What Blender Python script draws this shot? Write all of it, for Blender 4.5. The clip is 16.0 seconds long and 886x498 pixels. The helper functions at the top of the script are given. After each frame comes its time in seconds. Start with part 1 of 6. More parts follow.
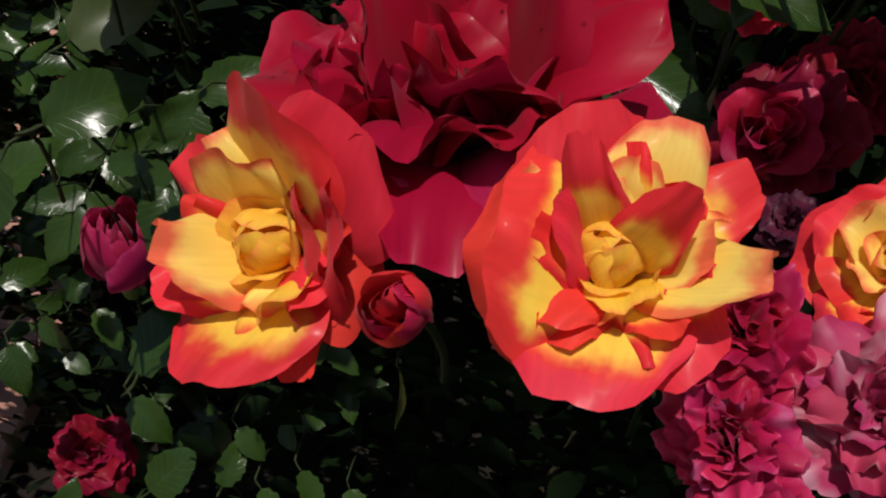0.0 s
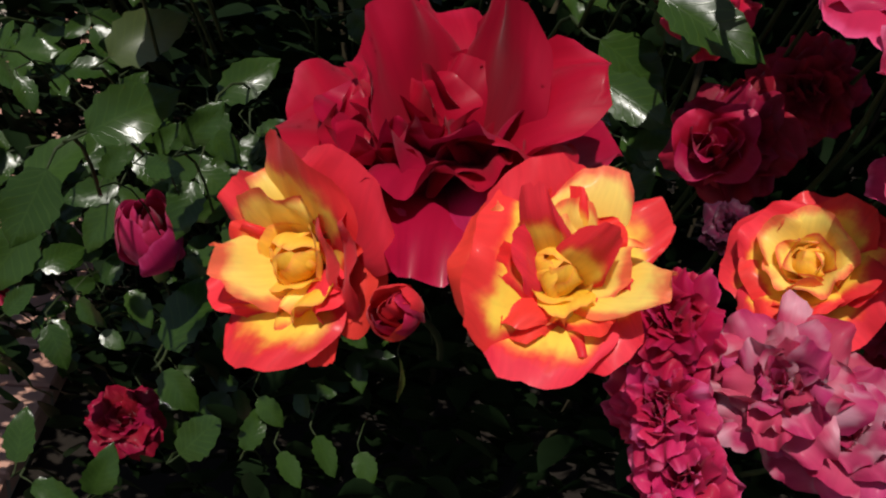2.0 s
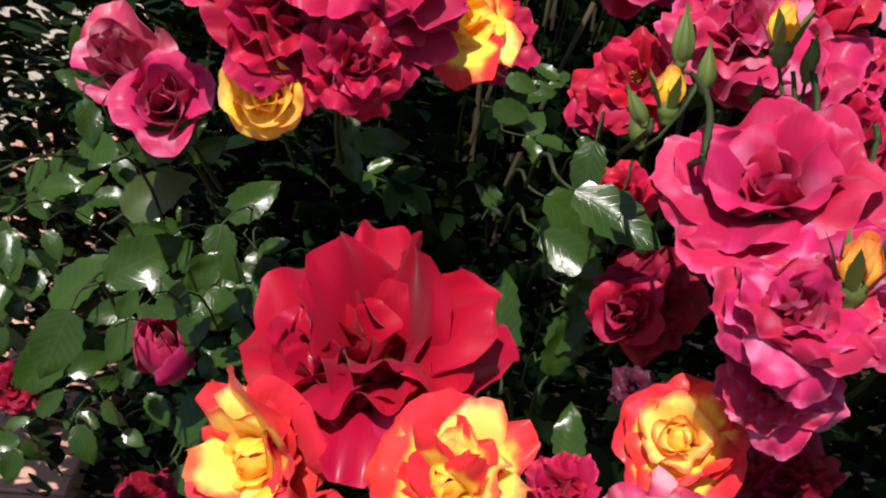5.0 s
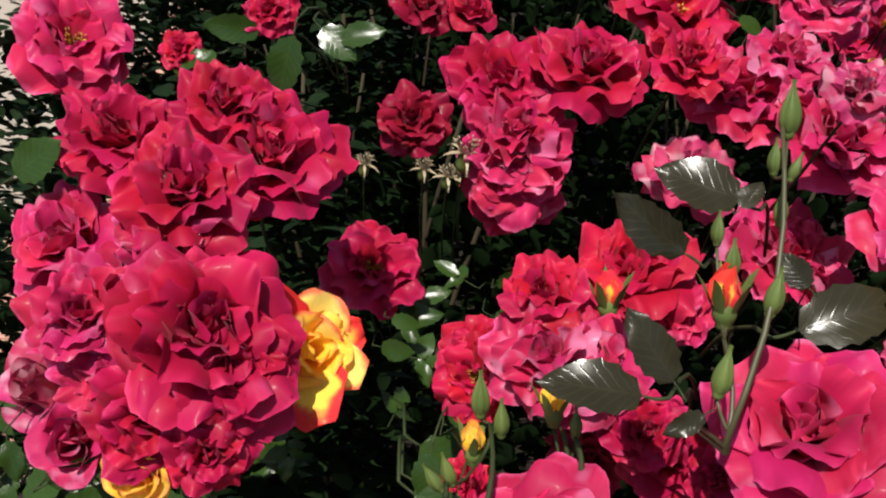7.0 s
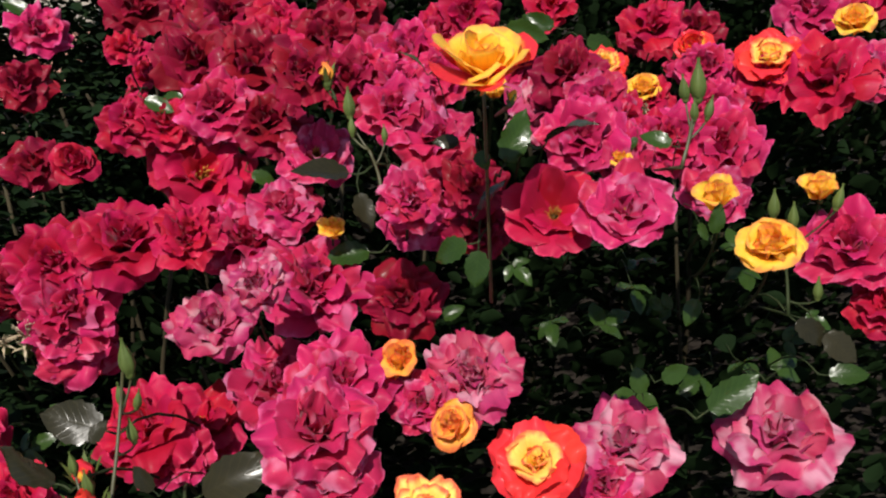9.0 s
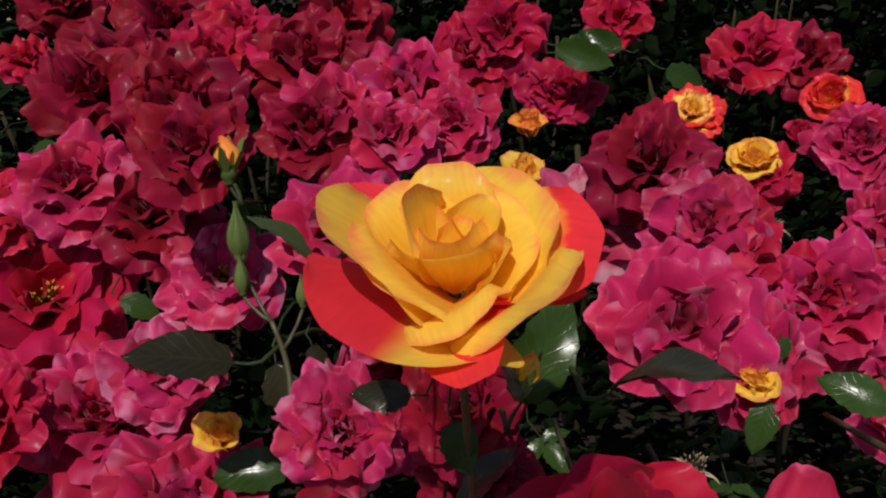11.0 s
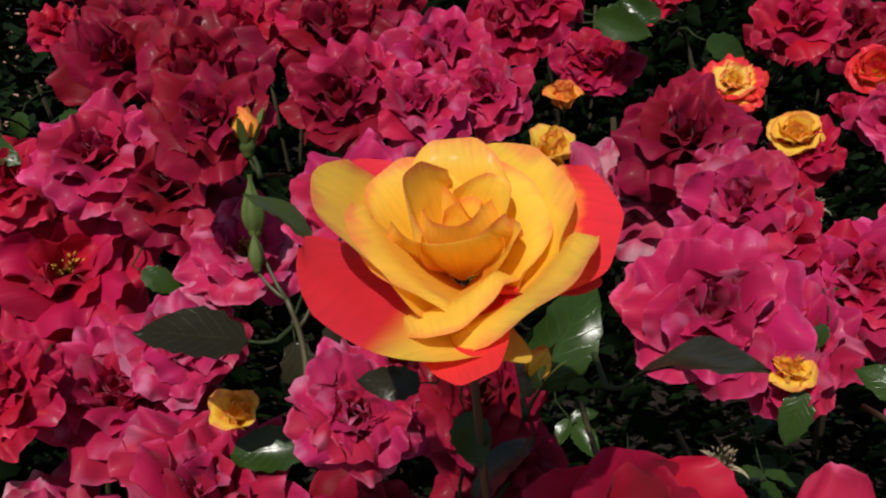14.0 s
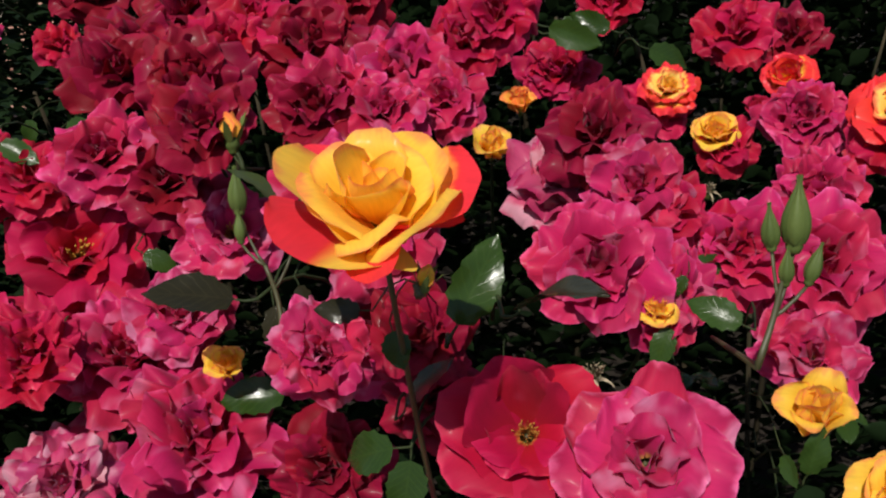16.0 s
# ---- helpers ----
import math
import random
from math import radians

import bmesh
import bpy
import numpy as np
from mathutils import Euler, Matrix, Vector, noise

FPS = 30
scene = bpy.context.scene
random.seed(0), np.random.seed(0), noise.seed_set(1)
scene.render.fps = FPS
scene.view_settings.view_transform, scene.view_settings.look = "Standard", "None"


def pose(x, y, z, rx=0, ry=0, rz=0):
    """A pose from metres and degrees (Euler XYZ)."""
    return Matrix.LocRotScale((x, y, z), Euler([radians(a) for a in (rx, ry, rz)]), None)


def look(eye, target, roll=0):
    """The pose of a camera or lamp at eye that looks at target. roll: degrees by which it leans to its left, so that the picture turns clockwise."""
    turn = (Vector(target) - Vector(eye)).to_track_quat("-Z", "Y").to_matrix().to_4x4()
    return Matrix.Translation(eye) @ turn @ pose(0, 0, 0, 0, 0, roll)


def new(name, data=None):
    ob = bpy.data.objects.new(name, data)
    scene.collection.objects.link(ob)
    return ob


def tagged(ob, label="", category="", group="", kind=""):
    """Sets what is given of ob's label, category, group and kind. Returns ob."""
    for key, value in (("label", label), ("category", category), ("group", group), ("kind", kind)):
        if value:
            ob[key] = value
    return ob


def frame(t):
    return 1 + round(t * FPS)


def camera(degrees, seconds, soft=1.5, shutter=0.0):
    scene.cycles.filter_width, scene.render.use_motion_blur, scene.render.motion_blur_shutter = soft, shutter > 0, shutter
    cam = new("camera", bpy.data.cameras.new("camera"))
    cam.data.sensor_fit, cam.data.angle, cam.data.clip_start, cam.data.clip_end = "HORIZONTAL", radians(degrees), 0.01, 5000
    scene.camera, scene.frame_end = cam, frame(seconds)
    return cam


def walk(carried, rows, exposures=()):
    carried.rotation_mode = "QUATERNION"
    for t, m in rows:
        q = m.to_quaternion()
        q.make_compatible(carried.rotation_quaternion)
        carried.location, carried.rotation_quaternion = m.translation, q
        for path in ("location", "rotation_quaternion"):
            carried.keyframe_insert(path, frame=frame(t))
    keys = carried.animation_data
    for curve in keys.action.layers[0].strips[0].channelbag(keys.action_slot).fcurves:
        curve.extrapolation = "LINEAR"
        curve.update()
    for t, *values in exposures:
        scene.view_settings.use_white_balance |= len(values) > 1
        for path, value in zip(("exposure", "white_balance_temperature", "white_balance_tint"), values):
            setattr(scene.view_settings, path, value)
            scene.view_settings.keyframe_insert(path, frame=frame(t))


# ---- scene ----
cam = camera(48.0, 16.0, soft=2.2)
PATH = [
    (0, (0.0957, 0.1229, 1.1263), (0.2761, 1.8808, 0.1896), 8.84),
    (0.5, (0.0944, 0.1091, 1.1391), (0.2865, 1.8653, 0.2016), 8.62),
    (1, (0.0795, 0.0962, 1.1403), (0.2817, 1.8492, 0.1989), 9.32),
    (1.5, (0.0829, 0.0768, 1.1602), (0.2861, 1.8257, 0.2115), 9.20),
    (2, (0.0924, 0.0595, 1.1800), (0.2667, 1.7850, 0.1838), 8.46),
    (2.5, (0.1003, 0.0358, 1.2057), (0.2489, 1.7547, 0.1942), 7.67),
    (3, (0.1053, 0.0244, 1.2259), (0.2413, 1.7445, 0.2146), 8.11),
    (3.2, (0.1044, 0.0187, 1.2349), (0.2401, 1.7381, 0.2225), 7.91),
    (5.3, (0.1412, 0.0147, 1.3423), (0.2242, 1.7677, 0.3831), 5.40),
    (5.5, (0.1645, 0.0291, 1.3769), (0.2425, 1.7796, 0.4127), 4.06),
    (6, (0.2060, 0.0413, 1.4708), (0.2601, 1.7762, 0.4772), 2.46),
    (6.5, (0.2113, 0.0496, 1.5426), (0.2727, 1.7732, 0.5300), 2.08),
    (7, (0.2316, 0.0251, 1.5707), (0.2912, 1.7538, 0.5667), 1.40),
    (7.5, (0.3262, -0.0121, 1.6079), (0.3796, 1.7175, 0.6051), -1.50),
    (8, (0.4509, -0.0404, 1.6184), (0.6042, 1.6827, 0.6146), -3.17),
    (8.5, (0.5742, -0.0457, 1.6919), (0.7953, 1.6424, 0.6424), -4.63),
    (9, (0.6575, -0.0885, 1.8582), (0.8813, 1.5657, 0.7565), -5.21),
    (9.2, (0.6812, -0.0629, 1.9071), (0.8892, 1.5839, 0.7914), -4.60),
    (11.3, (0.7840, 0.4409, 1.6900), (0.8956, 2.0903, 0.5644), -4.63),
    (11.5, (0.7847, 0.4501, 1.6841), (0.8858, 2.0919, 0.5464), -4.90),
    (12, (0.7914, 0.4583, 1.6800), (0.8733, 2.0863, 0.5212), -4.86),
    (12.5, (0.7870, 0.4478, 1.6892), (0.8531, 2.0726, 0.5249), -5.00),
    (13, (0.7898, 0.4384, 1.6924), (0.8479, 2.0670, 0.5331), -4.92),
    (13.5, (0.7912, 0.4337, 1.6960), (0.8403, 2.0614, 0.5350), -5.34),
    (14, (0.7924, 0.4234, 1.7020), (0.8363, 2.0495, 0.5384), -5.20),
    (14.5, (0.7943, 0.4054, 1.7094), (0.8362, 2.0299, 0.5435), -5.37),
    (15, (0.7928, 0.3805, 1.7230), (0.8324, 2.0065, 0.5591), -5.26),
    (15.5, (0.7969, 0.3497, 1.7332), (0.8369, 1.9781, 0.5728), -5.21),
    (16, (0.8152, 0.2978, 1.7606), (0.8831, 1.9298, 0.6065), -5.41),
]
walk(cam, [(t, look(eye, target, roll)) for t, eye, target, roll in PATH], [(0, -0.38), (1.5, -0.24), (3.2, 0.04), (5.3, 0.62), (6, 0.62), (7, 0.52), (8.5, 0.30), (9.2, 0.24), (11.3, -0.46), (14, -0.28), (16, -0.02)])

# ---- light ----
SUN_EL, SUN_AZ = 64.0, 201.0          # elevation; compass bearing the light comes from (0 = +y, clockwise)
world = bpy.data.worlds.new("sky")
scene.world = world
world.use_nodes = True
sky = world.node_tree.nodes.new("ShaderNodeTexSky")
sky.sky_type, sky.sun_disc = "NISHITA", False
sky.sun_elevation, sky.sun_rotation = radians(SUN_EL), radians(SUN_AZ)
backg = world.node_tree.nodes["Background"]
backg.inputs["Strength"].default_value = 0.085
world.node_tree.links.new(sky.outputs[0], backg.inputs["Color"])
sun_data = bpy.data.lights.new("sun", "SUN")
sun_data.energy, sun_data.angle, sun_data.color = 5.0, radians(0.53), (1.0, 0.95, 0.88)
sun = new("sun", sun_data)
sun_dir = Vector((math.sin(radians(SUN_AZ)) * math.cos(radians(SUN_EL)), math.cos(radians(SUN_AZ)) * math.cos(radians(SUN_EL)), math.sin(radians(SUN_EL))))
sun.matrix_world = look(sun_dir * 10, (0, 0, 0))


# ---- materials ----
def material(name):
    m = bpy.data.materials.new(name)
    m.use_nodes = True
    nt = m.node_tree
    nt.nodes.clear()
    return m, nt, nt.nodes.new, nt.links.new


def ramp(node, stops):
    el = node.color_ramp.elements
    while len(el) > 1:
        el.remove(el[-1])
    for k, (p, c) in enumerate(stops):
        e = el[0] if k == 0 else el.new(p)
        e.position, e.color = p, (*c, 1)


def petal_mat(name, stops, edge=None, edge_at=0.75, hue=0.007, val=0.2, rough=0.60, through_light=0.28, dents=0.20, streak=0.16, fade_glint=None, fade_glint_at=0.56, side=None, lum=0.70, spec=0.20, coat=0.035):
    """Petal: colour from base to tip along the petal's own v, an edge tint towards its rim, fine veins, velvet gloss, light passing through."""
    stops = [(p, tuple(lum * q for q in c)) for p, c in stops]
    fade_glint = fade_glint and tuple(lum * q for q in fade_glint)
    m, nt, N, link = material(name)
    uv = N("ShaderNodeUVMap")
    uv.uv_map = "UVMap"
    sep = N("ShaderNodeSeparateXYZ")
    link(uv.outputs[0], sep.inputs[0])
    info = N("ShaderNodeObjectInfo")
    # blotchy shift of the colour border
    ns = N("ShaderNodeTexNoise")
    ns.inputs["Scale"].default_value, ns.inputs["Detail"].default_value = 3.0, 3.0
    tc = N("ShaderNodeTexCoord")
    link(tc.outputs["Object"], ns.inputs["Vector"])
    sh = N("ShaderNodeMath")
    sh.operation, sh.inputs[1].default_value = "MULTIPLY_ADD", 0.34
    link(ns.outputs["Fac"], sh.inputs[0])
    off = N("ShaderNodeMath")
    off.operation, off.inputs[1].default_value = "SUBTRACT", 0.17
    link(sep.outputs["Y"], off.inputs[0])
    link(off.outputs[0], sh.inputs[2])
    rp = N("ShaderNodeValToRGB")
    rp.color_ramp.interpolation = "EASE"
    ramp(rp, stops)
    link(sh.outputs[0], rp.inputs[0])
    col = rp.outputs[0]
    if edge:
        # distance from the mid line, 0 in the middle and 1 at the side rim
        a = N("ShaderNodeMath")
        a.operation, a.inputs[1].default_value = "MULTIPLY_ADD", 2.0
        a.inputs[2].default_value = -1.0
        link(sep.outputs["X"], a.inputs[0])
        b = N("ShaderNodeMath")
        b.operation = "ABSOLUTE"
        link(a.outputs[0], b.inputs[0])
        mx = N("ShaderNodeMath")
        mx.operation = "MAXIMUM"
        link(b.outputs[0], mx.inputs[0])
        link(sep.outputs["Y"], mx.inputs[1])
        ad = N("ShaderNodeMath")
        ad.operation, ad.inputs[1].default_value = "MULTIPLY_ADD", 0.5
        link(ns.outputs["Fac"], ad.inputs[0])
        link(mx.outputs[0], ad.inputs[2])
        er = N("ShaderNodeMapRange")
        er.interpolation_type = "SMOOTHSTEP"
        er.inputs["From Min"].default_value, er.inputs["From Max"].default_value = edge_at + 0.22, edge_at + 0.44
        link(ad.outputs[0], er.inputs["Value"])
        mix = N("ShaderNodeMix")
        mix.data_type = "RGBA"
        link(er.outputs[0], mix.inputs["Factor"])
        link(col, mix.inputs["A"])
        mix.inputs["B"].default_value = (*edge, 1)
        col = mix.outputs["Result"]
    if side:
        # one flank of the petal flushed
        sa = N("ShaderNodeMath")
        sa.operation, sa.inputs[1].default_value = "MULTIPLY_ADD", -0.25
        link(sep.outputs["Y"], sa.inputs[0])
        link(sep.outputs["X"], sa.inputs[2])
        sr = N("ShaderNodeMapRange")
        sr.interpolation_type = "SMOOTHSTEP"
        sr.inputs["From Min"].default_value, sr.inputs["From Max"].default_value = 0.52, 0.32
        link(sa.outputs[0], sr.inputs["Value"])
        sm = N("ShaderNodeMix")
        sm.data_type = "RGBA"
        link(sr.outputs[0], sm.inputs["Factor"])
        link(col, sm.inputs["A"])
        sm.inputs["B"].default_value = (*side, 1)
        col = sm.outputs["Result"]
    if fade_glint:
        # pale patches: faded tone, with sunlit highlights mixed in as colour
        fn = N("ShaderNodeTexNoise")
        fn.noise_dimensions = "4D"
        fn.inputs["Scale"].default_value, fn.inputs["Detail"].default_value = 1.7, 2.0
        link(tc.outputs["Object"], fn.inputs["Vector"])
        fw = N("ShaderNodeMath")
        fw.operation, fw.inputs[1].default_value = "MULTIPLY", 40.0
        link(info.outputs["Random"], fw.inputs[0])
        link(fw.outputs[0], fn.inputs["W"])
        fr = N("ShaderNodeMapRange")
        fr.interpolation_type = "SMOOTHSTEP"
        fr.inputs["From Min"].default_value, fr.inputs["From Max"].default_value = fade_glint_at, fade_glint_at + 0.16
        fr.inputs["To Max"].default_value = 0.8
        link(fn.outputs["Fac"], fr.inputs["Value"])
        fm = N("ShaderNodeMix")
        fm.data_type = "RGBA"
        link(fr.outputs[0], fm.inputs["Factor"])
        link(col, fm.inputs["A"])
        fm.inputs["B"].default_value = (*fade_glint, 1)
        col = fm.outputs["Result"]
    # veins: noise drawn out along the petal
    mp = N("ShaderNodeMapping")
    mp.inputs["Scale"].default_value = (15.0, 1.8, 1.0)
    link(uv.outputs[0], mp.inputs[0])
    vn = N("ShaderNodeTexNoise")
    vn.inputs["Scale"].default_value, vn.inputs["Detail"].default_value = 1.6, 4.0
    link(mp.outputs[0], vn.inputs["Vector"])
    hs = N("ShaderNodeHueSaturation")
    link(col, hs.inputs["Color"])
    hr = N("ShaderNodeMapRange")
    hr.inputs["To Min"].default_value, hr.inputs["To Max"].default_value = 0.5 - hue, 0.5 + hue
    link(info.outputs["Random"], hr.inputs["Value"])
    link(hr.outputs[0], hs.inputs["Hue"])
    vr = N("ShaderNodeMath")
    vr.operation, vr.inputs[1].default_value, vr.inputs[2].default_value = "MULTIPLY_ADD", streak * 2, 1.0 - streak
    link(vn.outputs["Fac"], vr.inputs[0])
    rv = N("ShaderNodeMath")
    rv.operation = "MULTIPLY"
    r2 = N("ShaderNodeMapRange")
    r2.inputs["To Min"].default_value, r2.inputs["To Max"].default_value = 1.0 - val, 1.0 + val * 0.5
    wn = N("ShaderNodeTexWhiteNoise")
    wn.noise_dimensions = "1D"
    link(info.outputs["Random"], wn.inputs["W"])
    link(wn.outputs["Value"], r2.inputs["Value"])
    link(r2.outputs[0], rv.inputs[0])
    link(vr.outputs[0], rv.inputs[1])
    link(rv.outputs[0], hs.inputs["Value"])
    bp = N("ShaderNodeBump")
    bp.inputs["Strength"].default_value, bp.inputs["Distance"].default_value = dents, 0.0016
    # soft dents over the whole petal, fine veins on top
    dn = N("ShaderNodeTexNoise")
    dn.noise_dimensions = "4D"
    dn.inputs["Scale"].default_value, dn.inputs["Detail"].default_value = 4.5, 2.5
    link(tc.outputs["Object"], dn.inputs["Vector"])
    dw = N("ShaderNodeMath")
    dw.operation, dw.inputs[1].default_value = "MULTIPLY", 23.0
    link(info.outputs["Random"], dw.inputs[0])
    link(dw.outputs[0], dn.inputs["W"])
    dh = N("ShaderNodeMath")
    dh.operation, dh.inputs[1].default_value = "MULTIPLY_ADD", 0.10
    link(vn.outputs["Fac"], dh.inputs[0])
    link(dn.outputs["Fac"], dh.inputs[2])
    link(dh.outputs[0], bp.inputs["Height"])
    ps = N("ShaderNodeBsdfPrincipled")
    ps.inputs["Roughness"].default_value = rough
    ps.inputs["Specular IOR Level"].default_value = spec
    ps.inputs["Sheen Weight"].default_value = 0.05
    ps.inputs["Sheen Roughness"].default_value = 0.4
    ps.inputs["Coat Weight"].default_value, ps.inputs["Coat Roughness"].default_value = coat, 0.20
    link(hs.outputs[0], ps.inputs["Base Color"])
    link(bp.outputs[0], ps.inputs["Normal"])
    tr = N("ShaderNodeBsdfTranslucent")
    link(hs.outputs[0], tr.inputs["Color"])
    ms = N("ShaderNodeMixShader")
    ms.inputs[0].default_value = through_light
    link(ps.outputs[0], ms.inputs[1])
    link(tr.outputs[0], ms.inputs[2])
    out = N("ShaderNodeOutputMaterial")
    link(ms.outputs[0], out.inputs[0])
    return m


YEL, GOLD = (0.97, 0.64, 0.075), (0.94, 0.42, 0.010)
RED, CRIM, MAG, PINK = (0.76, 0.030, 0.036), (0.60, 0.004, 0.050), (0.62, 0.012, 0.098), (0.74, 0.026, 0.132)
COL = {
    # pale edge on crimson, red, magenta, pink, deep: rim highlights painted as colour
    "crimson": petal_mat("petal_crimson", [(0.0, (0.7, 0.25, 0.03)), (0.14, CRIM), (0.7, (0.52, 0.004, 0.05)), (1.0, (0.62, 0.010, 0.085))], fade_glint=(0.74, 0.08, 0.22), fade_glint_at=0.585, edge=(0.72, 0.045, 0.15), edge_at=0.96),
    "wine": petal_mat("petal_wine", [(0.0, (0.5, 0.12, 0.03)), (0.14, (0.34, 0.003, 0.026)), (0.7, (0.32, 0.003, 0.028)), (1.0, (0.42, 0.006, 0.045))], fade_glint=(0.55, 0.02, 0.09), fade_glint_at=0.62, spec=0.2, coat=0.05),
    "red": petal_mat("petal_red", [(0.0, (0.8, 0.25, 0.05)), (0.10, (0.64, 0.010, 0.04)), (0.6, (0.62, 0.005, 0.052)), (1.0, (0.66, 0.012, 0.075))], fade_glint=(0.74, 0.06, 0.15), fade_glint_at=0.63, edge=(0.76, 0.05, 0.12), edge_at=0.96),
    "magenta": petal_mat("petal_magenta", [(0.0, (0.75, 0.3, 0.08)), (0.14, (0.60, 0.03, 0.09)), (0.6, MAG), (1.0, PINK)], hue=0.009, fade_glint=(0.82, 0.18, 0.36), fade_glint_at=0.55, edge=(0.80, 0.10, 0.28), edge_at=0.94),
    "pink": petal_mat("petal_pink", [(0.0, (0.75, 0.35, 0.1)), (0.2, (0.66, 0.04, 0.12)), (0.65, PINK), (1.0, (0.60, 0.02, 0.11))], hue=0.009, val=0.2, fade_glint=(0.88, 0.28, 0.47), fade_glint_at=0.53, edge=(0.82, 0.13, 0.30), edge_at=0.94),
    "pale": petal_mat("petal_faded_pink", [(0.0, (0.80, 0.50, 0.26)), (0.3, (0.74, 0.11, 0.22)), (0.7, (0.72, 0.08, 0.20)), (1.0, (0.64, 0.035, 0.15))], hue=0.011, val=0.2, fade_glint=(0.90, 0.46, 0.56), fade_glint_at=0.50),
    "flame": petal_mat("petal_flame", [(0.0, GOLD), (0.32, YEL), (0.59, YEL), (0.80, (0.88, 0.14, 0.04)), (1.0, RED)], edge=RED, edge_at=0.64, hue=0.005, val=0.1, lum=1.0, coat=0.05),
    "sunny": petal_mat("petal_sunny", [(0.0, (0.96, 0.46, 0.02)), (0.4, (0.98, 0.70, 0.12)), (1.0, (0.99, 0.75, 0.18))], edge=(0.88, 0.18, 0.08), edge_at=0.76, hue=0.005, val=0.1, through_light=0.35, lum=1.0, coat=0.05),
    "deep": petal_mat("petal_deep", [(0.0, (0.6, 0.2, 0.03)), (0.12, (0.34, 0.002, 0.020)), (1.0, (0.39, 0.004, 0.030))], fade_glint=(0.50, 0.018, 0.07), fade_glint_at=0.62, edge=(0.60, 0.03, 0.10), edge_at=0.98, hue=0.004, val=0.12, rough=0.5, lum=0.95, spec=0.14, coat=0.08),
    "ember": petal_mat("petal_ember", [(0.0, YEL), (0.18, (0.86, 0.2, 0.03)), (0.42, RED), (1.0, (0.76, 0.02, 0.025))], edge=RED, edge_at=0.3, hue=0.005, val=0.1, lum=1.0, coat=0.05),
    "yellow": petal_mat("petal_yellow", [(0.0, GOLD), (0.45, (0.98, 0.62, 0.04)), (0.92, YEL), (1.0, (0.97, 0.56, 0.09))], edge=(0.92, 0.34, 0.09), edge_at=0.86, hue=0.005, val=0.05, through_light=0.42, dents=0.2, lum=1.0, coat=0.05),
    "blush": petal_mat("petal_blush", [(0.0, GOLD), (0.45, YEL), (0.62, (0.92, 0.36, 0.05)), (0.76, RED), (1.0, RED)], hue=0.004, val=0.05, dents=0.2, lum=1.0, coat=0.05),
    "flush_side": petal_mat("petal_flush_side", [(0.0, GOLD), (0.45, YEL), (1.0, YEL)], side=RED, hue=0.004, val=0.05, through_light=0.4, dents=0.2, lum=1.0, coat=0.05),
    "orange": petal_mat("petal_orange", [(0.0, YEL), (0.5, (0.96, 0.50, 0.06)), (1.0, (0.93, 0.38, 0.07))], edge=(0.88, 0.22, 0.06), edge_at=0.8, hue=0.005, lum=1.0, coat=0.05),
    "wilted": petal_mat("petal_wilted", [(0.0, (0.2, 0.05, 0.06)), (0.6, (0.16, 0.012, 0.05)), (1.0, (0.10, 0.02, 0.05))], rough=0.6, streak=0.4),
}


def water_mat():
    m, nt, N, link = material("water_drop")
    ps = N("ShaderNodeBsdfPrincipled")
    ps.inputs["Base Color"].default_value = (0.95, 0.95, 0.95, 1)
    ps.inputs["Roughness"].default_value, ps.inputs["IOR"].default_value = 0.03, 1.33
    ps.inputs["Transmission Weight"].default_value = 1.0
    out = N("ShaderNodeOutputMaterial")
    link(ps.outputs[0], out.inputs[0])
    return m


DEW = water_mat()


